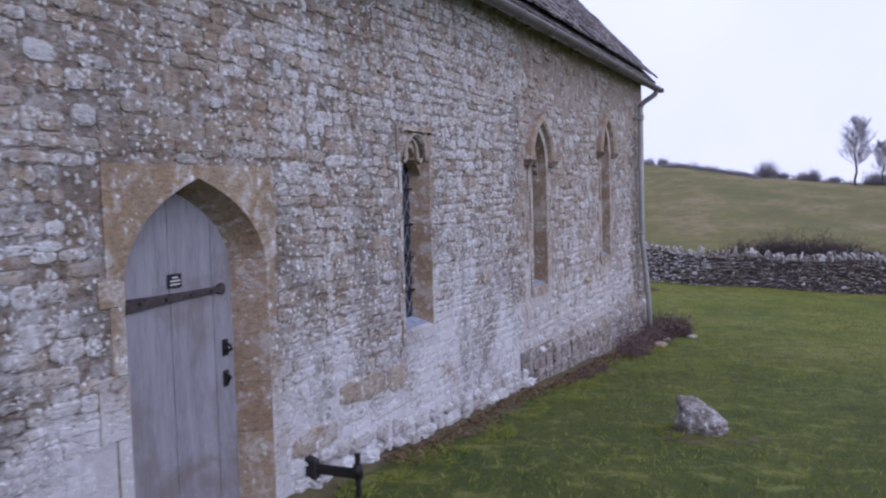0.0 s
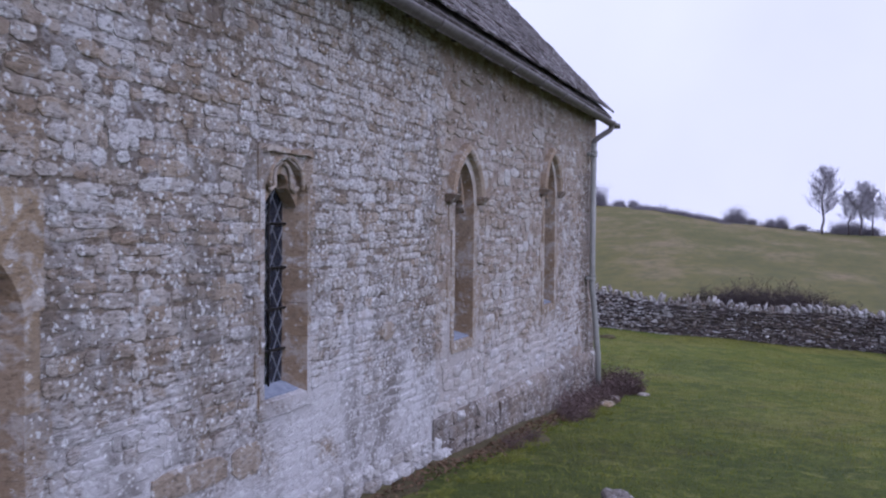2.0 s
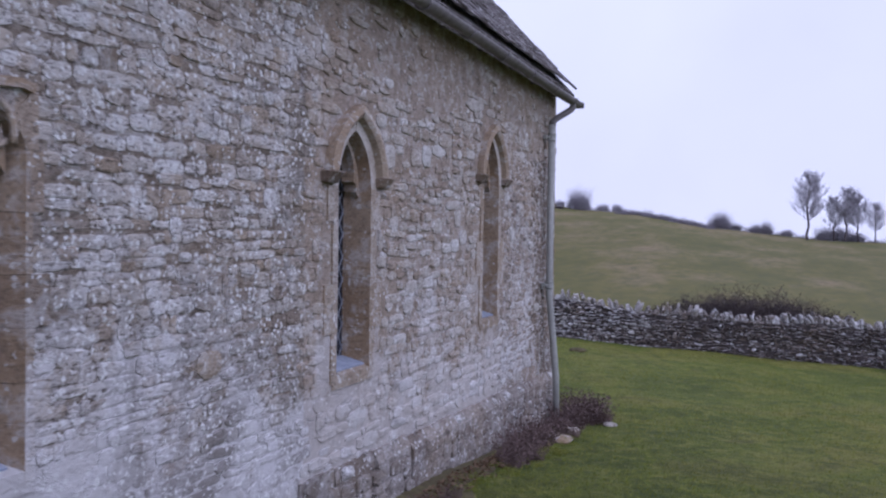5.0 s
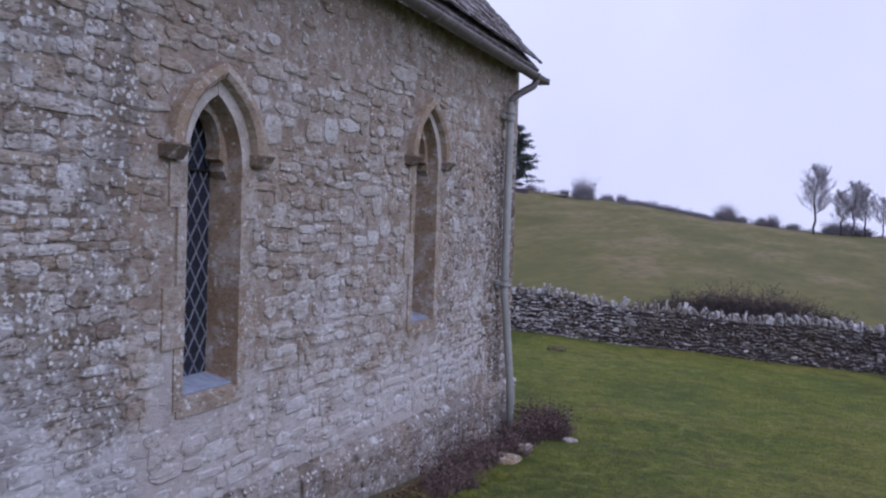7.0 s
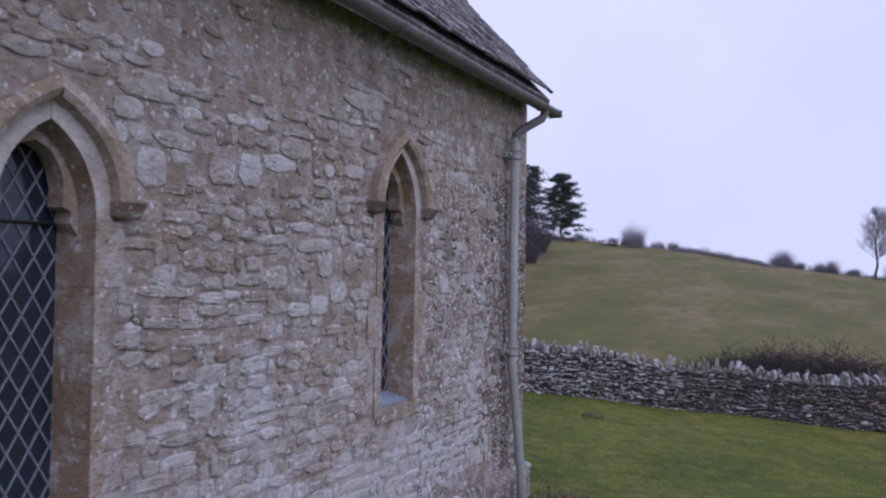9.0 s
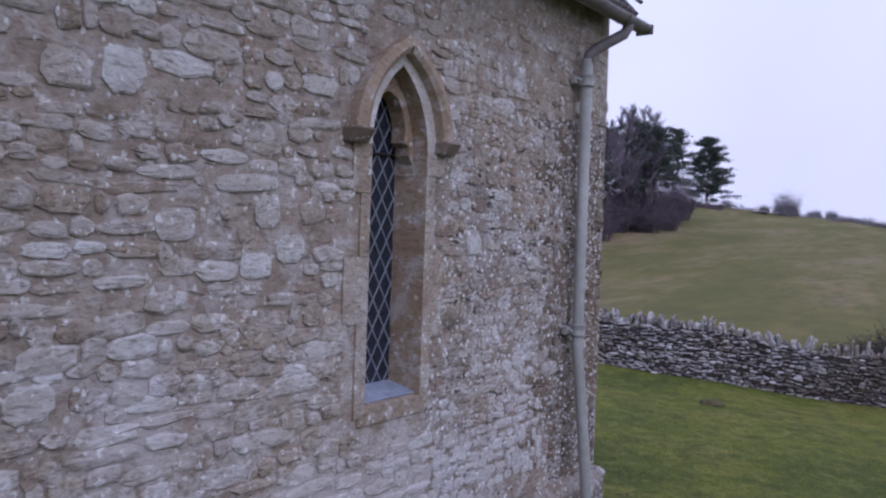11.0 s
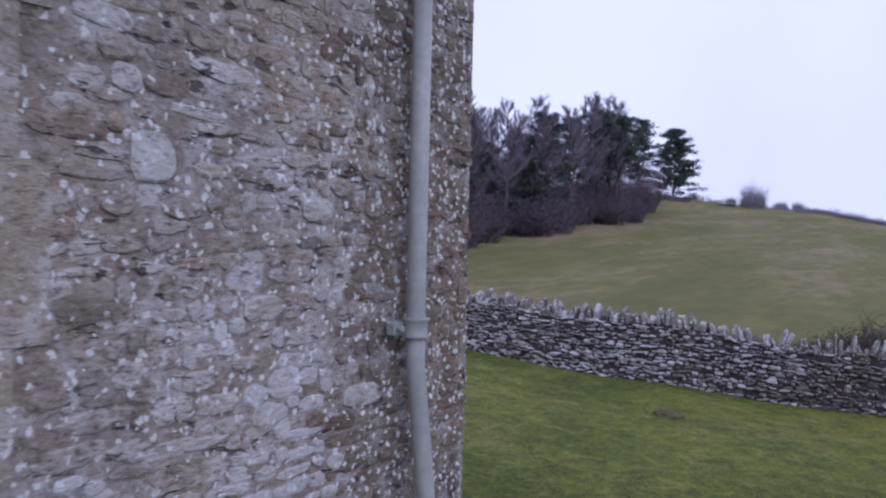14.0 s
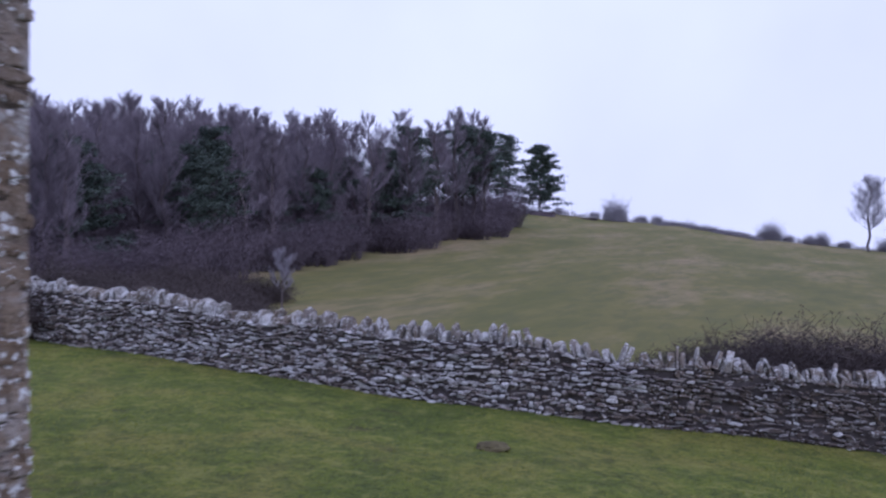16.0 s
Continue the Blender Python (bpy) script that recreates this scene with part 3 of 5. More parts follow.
def surround(o, holder, depth, block=0.34, base=None, square=False, material=None, ragged=0.045, mixed=False):
    """Dressed jamb blocks and arch stones, with the splay from the face to the glass."""
    material = material or m_dressed
    r = random.Random(int(o["y"] * 100))
    base = o["sill"] - 0.1 if base is None else base
    for s in (1, -1):
        def station(inner, back, out, z_in, z_back, z_out, proud):
            y = o["y"]
            return [(WALL + proud, y + s * inner, z_in), (WALL - depth, y + s * back, z_back), (WALL - depth, y + s * (out + 0.02), z_out), (WALL + proud, y + s * out, z_out)]
        z = base
        k = 0
        while z < o["spring"] - 0.02:
            top = min(o["spring"], z + block * r.uniform(0.75, 1.25))
            if o["spring"] - top < 0.12:
                top = o["spring"]
            out = o["out"] + (ragged if k % 2 else -0.02) * r.uniform(0.4, 1.3)
            bm, proud = bmesh.new(), r.uniform(0.002, 0.007)
            loft(bm, [station(o["front"], o["half"], out, q, q, q, proud) for q in (z + 0.0012, top - 0.0012)])
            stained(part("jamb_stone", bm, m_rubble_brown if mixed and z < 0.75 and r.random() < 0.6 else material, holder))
            z, k = top, k + 1
        n = 8
        cf, cb = arch(o["front"], o["front_apex"] - o["spring"], n), arch(o["half"], o["apex"] - o["spring"], n)
        co = arch(o["out"], o["out_apex"] - o["spring"], n)
        if square:
            rise = o["out_apex"] - o["spring"]
            co = [(o["out"], rise * min(1, 2 * i / n)) if i <= n / 2 else (o["out"] * (2 - 2 * i / n), rise) for i in range(n + 1)]
        for lo, hi in ((0, 4), (4, 8)):
            bm, proud = bmesh.new(), r.uniform(0.002, 0.007)
            loft(bm, [station(cf[i][0] + 0.0005, cb[i][0], co[i][0], *(o["spring"] + c[i][1] for c in (cf, cb, co)), proud) for i in range(lo, hi + 1)])
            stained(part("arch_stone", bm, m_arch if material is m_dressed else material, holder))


def hood(o, holder, spring, apex, half, width, proud):
    for s in (1, -1):
        n = 10
        def curve(w, rise):
            return [((1 - t) ** 2 * w + 1.86 * t * (1 - t) * w, 1.32 * t * (1 - t) * rise + t * t * rise) for t in (i / n for i in range(n + 1))]
        ci, co = curve(half - width, apex - 0.1 - spring), curve(half, apex - spring)
        bm = bmesh.new()
        loft(bm, [[(WALL - 0.02, o["y"] + s * a[0], spring + a[1]), (WALL + proud * 0.75, o["y"] + s * (a[0] + 0.012), spring + a[1] + 0.006),
                   (WALL + proud, o["y"] + s * (a[0] * 0.55 + c[0] * 0.45), spring + a[1] * 0.55 + c[1] * 0.45),
                   (WALL + proud * 0.8, o["y"] + s * c[0], spring + c[1]), (WALL - 0.02, o["y"] + s * c[0], spring + c[1])] for a, c in zip(ci, co)])
        part("hood_mould", bm, m_hood, holder)
        bm = bmesh.new()
        y = o["y"] + s * (half - width * 0.35)
        for v in box(bm, (WALL - 0.02, y - 0.075, spring - 0.07), (WALL + proud * 1.25, y + 0.075, spring + 0.012), bevel=0.012):
            if v.co.z < spring - 0.04:
                v.co.x -= proud * 0.55
        part("hood_stop", bm, m_stop, holder, "carved hood stop, its dark colour part stain, part underside shade")


def glazing(o, holder, x, wide, high, bars, upright=False, came=0.0036):
    outline = opening_outline(o, 0.004)
    top = max(z for _, z in outline)
    r = random.Random(int(o["y"] * 37))
    rows, cols = int((top - o["sill"]) / (high / 2)) + 3, int(o["half"] / wide) + 3
    for j in range(-1, rows):
        for i in range(-cols, cols):
            y, z = o["y"] + (i + 0.5 * (j % 2)) * wide, o["sill"] + j * high / 2
            d = [(y - wide / 2, z), (y, z - high / 2), (y + wide / 2, z), (y, z + high / 2)]
            d = clip(d, outline)
            if len(d) < 3 or area(d) < 0.0006:
                continue
            cy, cz = sum(p[0] for p in d) / len(d), sum(p[1] for p in d) / len(d)
            ty, tz = (r.gauss(0, 0.006 if upright else 0.018) for _k in (0, 1))
            bm = bmesh.new()
            f = [bm.verts.new((x + (p[0] - cy) * ty + (p[1] - cz) * tz, p[0], p[1])) for p in d]
            k = [bm.verts.new((v.co.x - 0.003, v.co.y, v.co.z)) for v in f]
            bm.faces.new(f), bm.faces.new(k[::-1])
            for a in range(len(f)):
                bm.faces.new((f[a], k[a], k[(a + 1) % len(f)], f[(a + 1) % len(f)]))
            bmesh.ops.recalc_face_normals(bm, faces=bm.faces)
            part("pane", bm, m_glass, holder).visible_shadow = False
    bm = bmesh.new()
    ln = math.hypot(wide, high) / 2
    for s in (1, -1):
        for i in range(-rows, rows):
            # one lead strip of the lattice, cut to the opening
            y0, z0 = o["y"] + wide * (i + 0.5) , o["sill"]
            dy, dz = s * wide / 2 / ln, high / 2 / ln
            w = came
            strip = [(y0 + dz * w, z0 - dy * w), (y0 + dy * 4 + dz * w, z0 + dz * 4 - dy * w), (y0 + dy * 4 - dz * w, z0 + dz * 4 + dy * w), (y0 - dz * w, z0 + dy * w)]
            c = clip(strip, outline)
            if len(c) >= 3 and area(c) > 0.0002:
                prism(bm, c, x - 0.005, x + 0.006)
    part("lead_lattice", bm, m_lead, holder, "grey lead lattice of diamond cames")
    for z in bars:
        bm = bmesh.new()
        tube(bm, [(x + 0.018, o["y"] - o["half"] - 0.02, z), (x + 0.018, o["y"] + o["half"] + 0.02, z)], 0.008, 6)
        part("saddle_bar", bm, m_iron, holder, "black iron saddle bar")
    if upright:
        bm = bmesh.new()
        tube(bm, [(x + 0.02, o["y"], o["sill"]), (x + 0.02, o["y"], o["apex"])], 0.008, 6)
        part("stanchion", bm, m_iron, holder, "black iron stanchion")


def sill(o, holder, depth, material, lead=True):
    bm = bmesh.new()
    w = o["front"] + 0.02
    y0, y1, z = o["y"] - w, o["y"] + w, o["sill"]
    pts = [(WALL - depth, z + 0.01), (WALL + 0.004, z - 0.05), (WALL + 0.006, z - 0.14), (WALL - depth, z - 0.14)]
    loft(bm, [[(x, y, q) for x, q in pts] for y in (y0 - 0.03, y1 + 0.03)])
    part("sill_stone", bm, material, holder)
    if lead:
        bm = bmesh.new()
        e = o["half"] + 0.012
        pts = [(WALL - depth + 0.005, z + 0.022), (WALL - 0.03, z - 0.024), (WALL - 0.03, z - 0.034), (WALL - depth + 0.005, z + 0.012)]
        loft(bm, [[(x, y, q) for x, q in pts] for y in (o["y"] - e, o["y"] + e)])
        part("lead_flashing", bm, m_sill_lead, holder, "blue-grey sheet lead on the sill")


def head_stone(o, holder, depth, z, slot, tall, front=0.45):
    """Two halves of a cusped stone that fills the head above a small round-topped light."""
    for s in (1, -1):
        side = [(o["half"] + 0.01, z - 0.10), (o["half"] - 0.03, z - 0.05), (slot * 1.25, z), (slot * 0.95, z + 0.02), (slot, z + tall * 0.35), (slot * 0.85, z + tall * 0.65), (slot * 0.5, z + tall * 0.9), (0.0005, z + tall)]
        curve = [(u + 0.01, o["spring"] + v + 0.005) for u, v in arch(o["half"], o["apex"] - o["spring"])]
        curve[-1] = (0.0005, curve[-1][1])
        pts = [(o["y"] + s * u, v) for u, v in side + [q for q in curve[::-1] if q[1] > z - 0.08]]
        bm = bmesh.new()
        loft(bm, [[(WALL - depth + 0.012, *p) for p in pts], [(WALL - depth * front, *p) for p in pts]])
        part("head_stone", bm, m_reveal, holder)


window_1 = tagged(empty("window_1", (WALL, WIN1["y"], WIN1["sill"])), "narrow medieval window with ogee head, lead lattice, iron bars", "window", kind="structure")
window_2 = tagged(empty("window_2", (WALL, WIN2["y"], WIN2["sill"])), "pointed lancet window with hood mould and diamond leaded glass", "window", kind="structure")
window_3 = tagged(empty("window_3", (WALL, WIN3["y"], WIN3["sill"])), "pointed lancet window with hood mould and lead-covered sill", "window", kind="structure")
door_1 = tagged(empty("door_1", (WALL, DOOR["y"], DOOR["sill"])), "closed weathered grey oak door in pointed stone arch", "door", kind="structure")

surround(WIN1, window_1, 0.16, 0.2, square=True, material=m_rubble_brown, ragged=0.05)
sill(WIN1, window_1, 0.17, m_rubble_brown)
glazing(WIN1, window_1, WALL - 0.15, 0.12, 0.2, [0.80, 1.06, 1.32, 1.6, 1.82], True, 0.003)
head_stone(WIN1, window_1, 0.15, 1.80, 0.075, 0.11, 0.3)
for s in (1, -1):
    # trefoil roll over the light, then the short label above it
    bm = bmesh.new()
    tube(bm, [(WALL + 0.002, WIN1["y"] + s * 0.185 * math.cos(a), 1.85 + 0.165 * math.sin(a)) for a in (math.pi / 2 * k / 8 for k in range(-1, 9))], 0.015, 6)
    tube(bm, [(WALL - 0.03, WIN1["y"] + s * u, z) for u, z in ((0.18, 1.83), (0.13, 1.8), (0.085, 1.83), (0.09, 1.9), (0.06, 1.955), (0.002, 1.98))], 0.014, 6)
    part("trefoil_roll", bm, m_hood, window_1)
    bm = bmesh.new()
    prism(bm, [(WIN1["y"] + s * u, z) for u, z in ((0.003, 2.03), (0.1, 2.028), (0.2, 2.034), (0.255, 2.02), (0.262, 2.045), (0.2, 2.072), (0.1, 2.066), (0.003, 2.05))], WALL - 0.02, WALL + 0.034)
    bmesh.ops.recalc_face_normals(bm, faces=bm.faces)
    part("label_mould", bm, m_hood, window_1)
for o, holder, sp, ap in ((WIN2, window_2, 1.88, 2.38), (WIN3, window_3, 2.06, 2.61)):
    surround(o, holder, 0.22, 0.42, ragged=0.085)
    hood(o, holder, sp, ap, 0.43, 0.11, 0.075)
    sill(o, holder, 0.22, m_dressed)
    glazing(o, holder, WALL - 0.21, 0.105, 0.165, [o["spring"] - 0.02])
    head_stone(o, holder, 0.2, o["spring"] + 0.03, 0.155, 0.29)

# door leaf
surround(DOOR, door_1, 0.19, 0.34, base=-0.5, square=True, material=m_door_stone, ragged=0.06, mixed=True)
outline = opening_outline(DOOR, 0.004, -0.42)
edges = [3.05, 3.225, 3.385, 3.545, 3.71, 3.87]
for a, b_ in zip(edges, edges[1:]):
    c = clip([(a + 0.001, -0.5), (b_ - 0.001, -0.5), (b_ - 0.001, 2), (a + 0.001, 2)], outline)
    bm = bmesh.new()
    dx = rng.uniform(-0.003, 0.003)
    prism(bm, c, WALL - 0.2, WALL - 0.15 + dx)
    bmesh.ops.recalc_face_normals(bm, faces=bm.faces)
    part("board", bm, m_oak, door_1, "silvered vertical oak board")
bm = bmesh.new()
pts = [(3.065, 1.06, 0.072), (3.14, 1.06, 0.066), (3.3, 1.063, 0.05), (3.62, 1.068, 0.036), (3.73, 1.07, 0.032), (3.755, 1.07, 0.058), (3.785, 1.07, 0.066), (3.80, 1.07, 0.03)]
loft(bm, [[(WALL - 0.148, y, z - h / 2), (WALL - 0.135, y, z - h / 2 + 0.004), (WALL - 0.135, y, z + h / 2 - 0.004), (WALL - 0.148, y, z + h / 2)] for y, z, h in pts])
strap = part("strap_hinge", bm, m_rusty, door_1, "long rust-brown iron strap hinge")
for y in (3.16, 3.34, 3.52, 3.68):
    bm = bmesh.new()
    bmesh.ops.create_uvsphere(bm, u_segments=6, v_segments=4, radius=0.011)
    bmesh.ops.translate(bm, verts=bm.verts, vec=(WALL - 0.134, y, 1.065))
    part("nail", bm, m_iron, strap)
bm = bmesh.new()
box(bm, (WALL - 0.148, 3.765, 0.70), (WALL - 0.138, 3.81, 0.79), bevel=0.004)
tube(bm, [(WALL - 0.14, 3.787, 0.77), (WALL - 0.105, 3.787, 0.755), (WALL - 0.1, 3.787, 0.735), (WALL - 0.14, 3.787, 0.72)], 0.008, 6)
part("latch", bm, m_iron, door_1, "black iron thumb latch")
bm = bmesh.new()
box(bm, (WALL - 0.148, 3.76, 0.53), (WALL - 0.136, 3.805, 0.62), bevel=0.006)
tube(bm, [(WALL - 0.137, 3.783, 0.6), (WALL - 0.11, 3.783, 0.58), (WALL - 0.137, 3.783, 0.55)], 0.009, 6)
part("lock_plate", bm, m_iron, door_1, "black iron lock plate")
bm = bmesh.new()
box(bm, (WALL - 0.147, 3.365, 1.115), (WALL - 0.14, 3.465, 1.185), bevel=0.003)
plaque = part("plaque", bm, m_sign, door_1, "small black plaque with unreadable white lines")
for z, w in ((1.167, 0.02), (1.15, 0.034), (1.132, 0.034)):
    bm = bmesh.new()
    box(bm, (WALL - 0.1405, 3.415 - w, z - 0.004), (WALL - 0.1385, 3.415 + w, z + 0.004))
    part("text_bar", bm, m_letter, plaque)

for holder in (window_1, window_2, window_3, door_1):
    for child in holder.children:
        child.matrix_parent_inverse = Matrix.Translation(-holder.location)

# ---- gutter, downpipe, small things by the wall ----
gutter = tagged(empty("gutter", (-2.5, 4, 3.2)), "grey half-round metal gutter under the eaves", "gutter")
bm = bmesh.new()
prof = [(math.cos(a) * r, math.sin(a) * r) for r, seq in ((0.065, range(11)), (0.056, range(10, -1, -1))) for a in (math.pi + math.pi * i / 10 for i in seq)]
rings = [[(q[0], y - 4, q[1] + 0.008 * math.sin(y * 0.8)) for q in prof] for y in [Y0 + i * 0.52 for i in range(int((14.6 - Y0) / 0.52) + 1)] + [14.62]]
loft(bm, rings)
for f in bm.faces:
    f.smooth = True
part("trough", bm, m_gutter, gutter)
for i in range(12):
    y = 14.2 - i * 0.95
    bm = bmesh.new()
    tube(bm, [(-0.26, y - 4, 0.05), (-0.075, y - 4, 0.0)] + [(math.cos(a) * 0.07, y - 4, math.sin(a) * 0.07) for a in (math.pi + math.pi * k / 6 for k in range(7))], 0.009, 5)
    part("bracket", bm, m_gutter, gutter)
bm = bmesh.new()
box(bm, (-0.07, 10.615, -0.07), (0.07, 10.63, 0.005), bevel=0.004)
part("end_cap", bm, m_gutter, gutter)

pipe = tagged(empty("downpipe", (-2.7, 14.07, ground_z(-2.6, 14.07))), "pale grey painted cast-iron downpipe with swan neck", "downpipe")
P = Vector(pipe.location)
bm = bmesh.new()
tube(bm, [Vector(p) - P for p in ((-2.712, 14.07, 2.86), (-2.712, 14.07, 0.86), (-2.712, 14.07, 0.80))], 0.0425, 14)
part("upper_pipe", bm, m_pipe, pipe)
bm = bmesh.new()
tube(bm, [Vector(p) - P for p in ((-2.712, 14.07, 0.84), (-2.708, 14.07, 0.7), (-2.66, 14.09, 0.2), (-2.62, 14.11, -0.3), (-2.605, 14.12, P.z - 0.05))], 0.0425, 14)
part("lower_pipe", bm, m_pipe, pipe)
bm = bmesh.new()
tube(bm, [Vector(p) - P for p in ((-2.5, 14.30, 3.17), (-2.5, 14.30, 3.12), (-2.52, 14.28, 3.07), (-2.66, 14.13, 2.95), (-2.705, 14.08, 2.89), (-2.712, 14.07, 2.80))], 0.041, 12)
part("swan_neck", bm, m_gutter, pipe, "dark grey swan neck")
for z, top in ((0.855, 1), (2.70, 0)):
    bm = bmesh.new()
    tube(bm, [Vector((-2.712, 14.07, z + h)) - P for h in (-0.045, -0.04, -0.03, 0.03, 0.04, 0.045)], [0.05, 0.061, 0.054, 0.054, 0.062, 0.053], 14)
    col_part = part("collar", bm, m_pipe, pipe)
    for s in (1, -1):
        bm = bmesh.new()
        box(bm, [a - b for a, b in zip((-2.79, 14.07 + s * 0.075 - 0.035, z - 0.03), P)], [a - b for a, b in zip((-2.745, 14.07 + s * 0.075 + 0.035, z + 0.025), P)], bevel=0.005)
        tube(bm, [Vector((-2.75, 14.07 + s * 0.085, z)) - P, Vector((-2.715, 14.07 + s * 0.085, z)) - P], 0.014, 6)
        part("ear", bm, m_pipe, col_part)

scraper = tagged(empty("boot_scraper", (-2.6, 4.34, ground_z(-2.6, 4.34))), "black iron boot scraper standing beside the door", "boot scraper")
scraper.rotation_euler.z = radians(-90)
for name, lo, hi in (("post", (-0.014, 0.13, -0.08), (0.014, 0.158, 0.27)), ("leg", (-0.014, -0.17, -0.08), (0.014, -0.14, 0.12)), ("blade", (-0.012, -0.16, 0.115), (0.012, 0.15, 0.175))):
    bm = bmesh.new()
    box(bm, lo, hi, bevel=0.004)
    part(name, bm, m_iron, scraper)
bm = bmesh.new()
for v in box(bm, (-0.03, -0.225, 0.085), (0.03, -0.135, 0.215), bevel=0.01):
    v.co.z += (v.co.y + 0.18) * -0.3
part("end_block", bm, m_iron, scraper)
bm = bmesh.new()
tube(bm, [(0, 0.144, 0.12), (0, 0.144, 0.2)], 0.03, 8)
part("boss", bm, m_iron, scraper)


def rock(name, at, size, label, category, seed, material, sub=4):
    bm = bmesh.new()
    bmesh.ops.create_icosphere(bm, subdivisions=sub, radius=1)
    o = Vector((seed * 7.3, seed * 3.1, 0))
    for v in bm.verts:
        c = v.co.copy()
        k = 1 + 0.35 * noise.noise(c * 1.1 + o) + 0.14 * noise.noise(c * 3.1 + o) + 0.05 * noise.noise(c * 9 + o)
        v.co = Vector((c.x * k * size[0], c.y * k * size[1], c.z * k * size[2]))
        if v.co.z < -size[2] * 0.35:
            v.co.z = -size[2] * 0.35 + (v.co.z + size[2] * 0.35) * 0.2
    ob = bm_object(name, bm, material)
    ob.location = (at[0], at[1], ground_z(*at[:2]) + size[2] * 0.3)
    return tagged(ob, label, category)


boulder = rock("boulder", (-0.84, 6.9), (0.21, 0.17, 0.24), "pale lichened boulder half sunk in the lawn", "boulder", 3, m_boulder)
for v in boulder.data.vertices:
    # a peak towards the chapel, and a shoulder falling away from it
    k = (v.co.x + 0.21) / 0.42
    if v.co.z > 0:
        v.co.z *= 1.4 - 0.95 * min(1.1, max(0.0, k))
        v.co.x -= v.co.z * 0.3
rock("flat_stone", (-1.97, 14.36), (0.09, 0.06, 0.035), "small pale flat stone lying in the grass", "stone", 5, m_pale, 3)
rock("flat_stone", (-2.3, 12.95), (0.2, 0.16, 0.055), "tan flat stone bedded in soil by the wall", "stone", 8, m_door_stone, 3)
rock("flat_stone", (-2.28, 13.6), (0.1, 0.12, 0.04), "tan flat stone bedded in soil by the wall", "stone", 4, m_door_stone, 3)
rock("molehill", (-4.0, 21.55), (0.2, 0.16, 0.06), "low dark molehill in the grass", "molehill", 2, m_soil, 3)


def stems(name, count, tall, spread, lean, seed, material, thick=0.004, arching=0.0, leaves=0):
    """A clump of thin dead stems, three-sided, some with small leaves."""
    r = random.Random(seed)
    verts, faces = [], []
    for _ in range(count):
        a, d = r.uniform(0, 6.283), spread * math.sqrt(r.random())
        p = Vector((math.cos(a) * d, math.sin(a) * d, -0.05))
        way = Vector((math.cos(a) * lean * r.random() + r.gauss(0, 0.15), math.sin(a) * lean * r.random() + r.gauss(0, 0.15), 1)).normalized()
        ln, n = tall * r.uniform(0.35, 1.0), 4 if arching else 3
        ring = None
        for i in range(n + 1):
            w = thick * (1 - 0.7 * i / n)
            u = way.orthogonal().normalized()
            t = way.cross(u)
            cur = len(verts)
            for k in range(3):
                verts.append(tuple(p + (u * math.cos(k * 2.094) + t * math.sin(k * 2.094)) * w))
            if ring is not None:
                for k in range(3):
                    faces.append((ring + k, ring + (k + 1) % 3, cur + (k + 1) % 3, cur + k))
            ring = cur
            for _l in range(leaves if i else 0):
                c = p + Vector((r.gauss(0, 0.03), r.gauss(0, 0.03), r.gauss(0, 0.03)))
                e1, e2 = Vector((r.gauss(0, 1), r.gauss(0, 1), r.gauss(0, 1))).normalized() * thick * 6, Vector((r.gauss(0, 1), r.gauss(0, 1), r.gauss(0, 1))).normalized() * thick * 5
                q = len(verts)
                verts.extend([tuple(c - e1), tuple(c + e2), tuple(c + e1), tuple(c - e2)])
                faces.append((q, q + 1, q + 2, q + 3))
            p = p + way * ln / n
            way = (way + Vector((r.gauss(0, 0.18), r.gauss(0, 0.18), r.gauss(0, 0.1) - arching * (i + 0.6)))).normalized()
    return pydata(name, verts, faces, material)


def on_ground(ob, x, y, sink=0.0, turn=0.0, scale=1.0):
    ob.matrix_basis = Matrix.Translation((x, y, ground_z(x, y) - sink)) @ Matrix.Rotation(turn, 4, "Z") @ Matrix.Scale(scale, 4)
    return ob


weed = tagged(stems("dead_weed_clump", 170, 0.42, 0.2, 0.5, 4, m_heather, 0.003, leaves=1), "purple-brown clump of dead stems along the plinth", "weed", "dead weeds along the wall")
on_ground(weed, -2.38, 14.62)
r = random.Random(12)
for i in range(26):
    y = 11.3 + i * 0.125 + r.uniform(-0.12, 0.12)
    x = -2.44 + r.uniform(-0.1, 0.22)
    copy_thing(weed, Matrix.Translation((x, y, ground_z(x, y))) @ Matrix.Rotation(r.uniform(0, 6), 4, "Z") @ Matrix.Scale(r.choice((0.35, 0.5, 0.6, 0.8)) * r.uniform(0.8, 1.1), 4))
for x, y, q in ((-2.33, 14.5, 0.95), (-2.2, 14.6, 0.9), (-2.42, 14.75, 1.05), (-2.12, 14.42, 0.6), (-2.4, 9.3, 0.4), (-2.35, 9.75, 0.35)):
    copy_thing(weed, Matrix.Translation((x, y, ground_z(x, y))) @ Matrix.Rotation(y * 7, 4, "Z") @ Matrix.Scale(q, 4))
herb = tagged(stems("grass_tuft", 150, 0.16, 0.12, 0.9, 9, m_grass, 0.004, arching=0.25), "green grass tuft at the foot of the wall", "grass tuft", "tufts along the wall")
on_ground(herb, -2.5, 5.2)
for i in range(40):
    y = 4.4 + i * 0.25 + r.uniform(-0.1, 0.1)
    x = -2.5 + r.uniform(-0.05, 0.35)
    copy_thing(herb, Matrix.Translation((x, y, ground_z(x, y))) @ Matrix.Rotation(r.uniform(0, 6), 4, "Z") @ Matrix.Scale(r.uniform(0.5, 1.1), 4))
ring_r = random.Random(3)
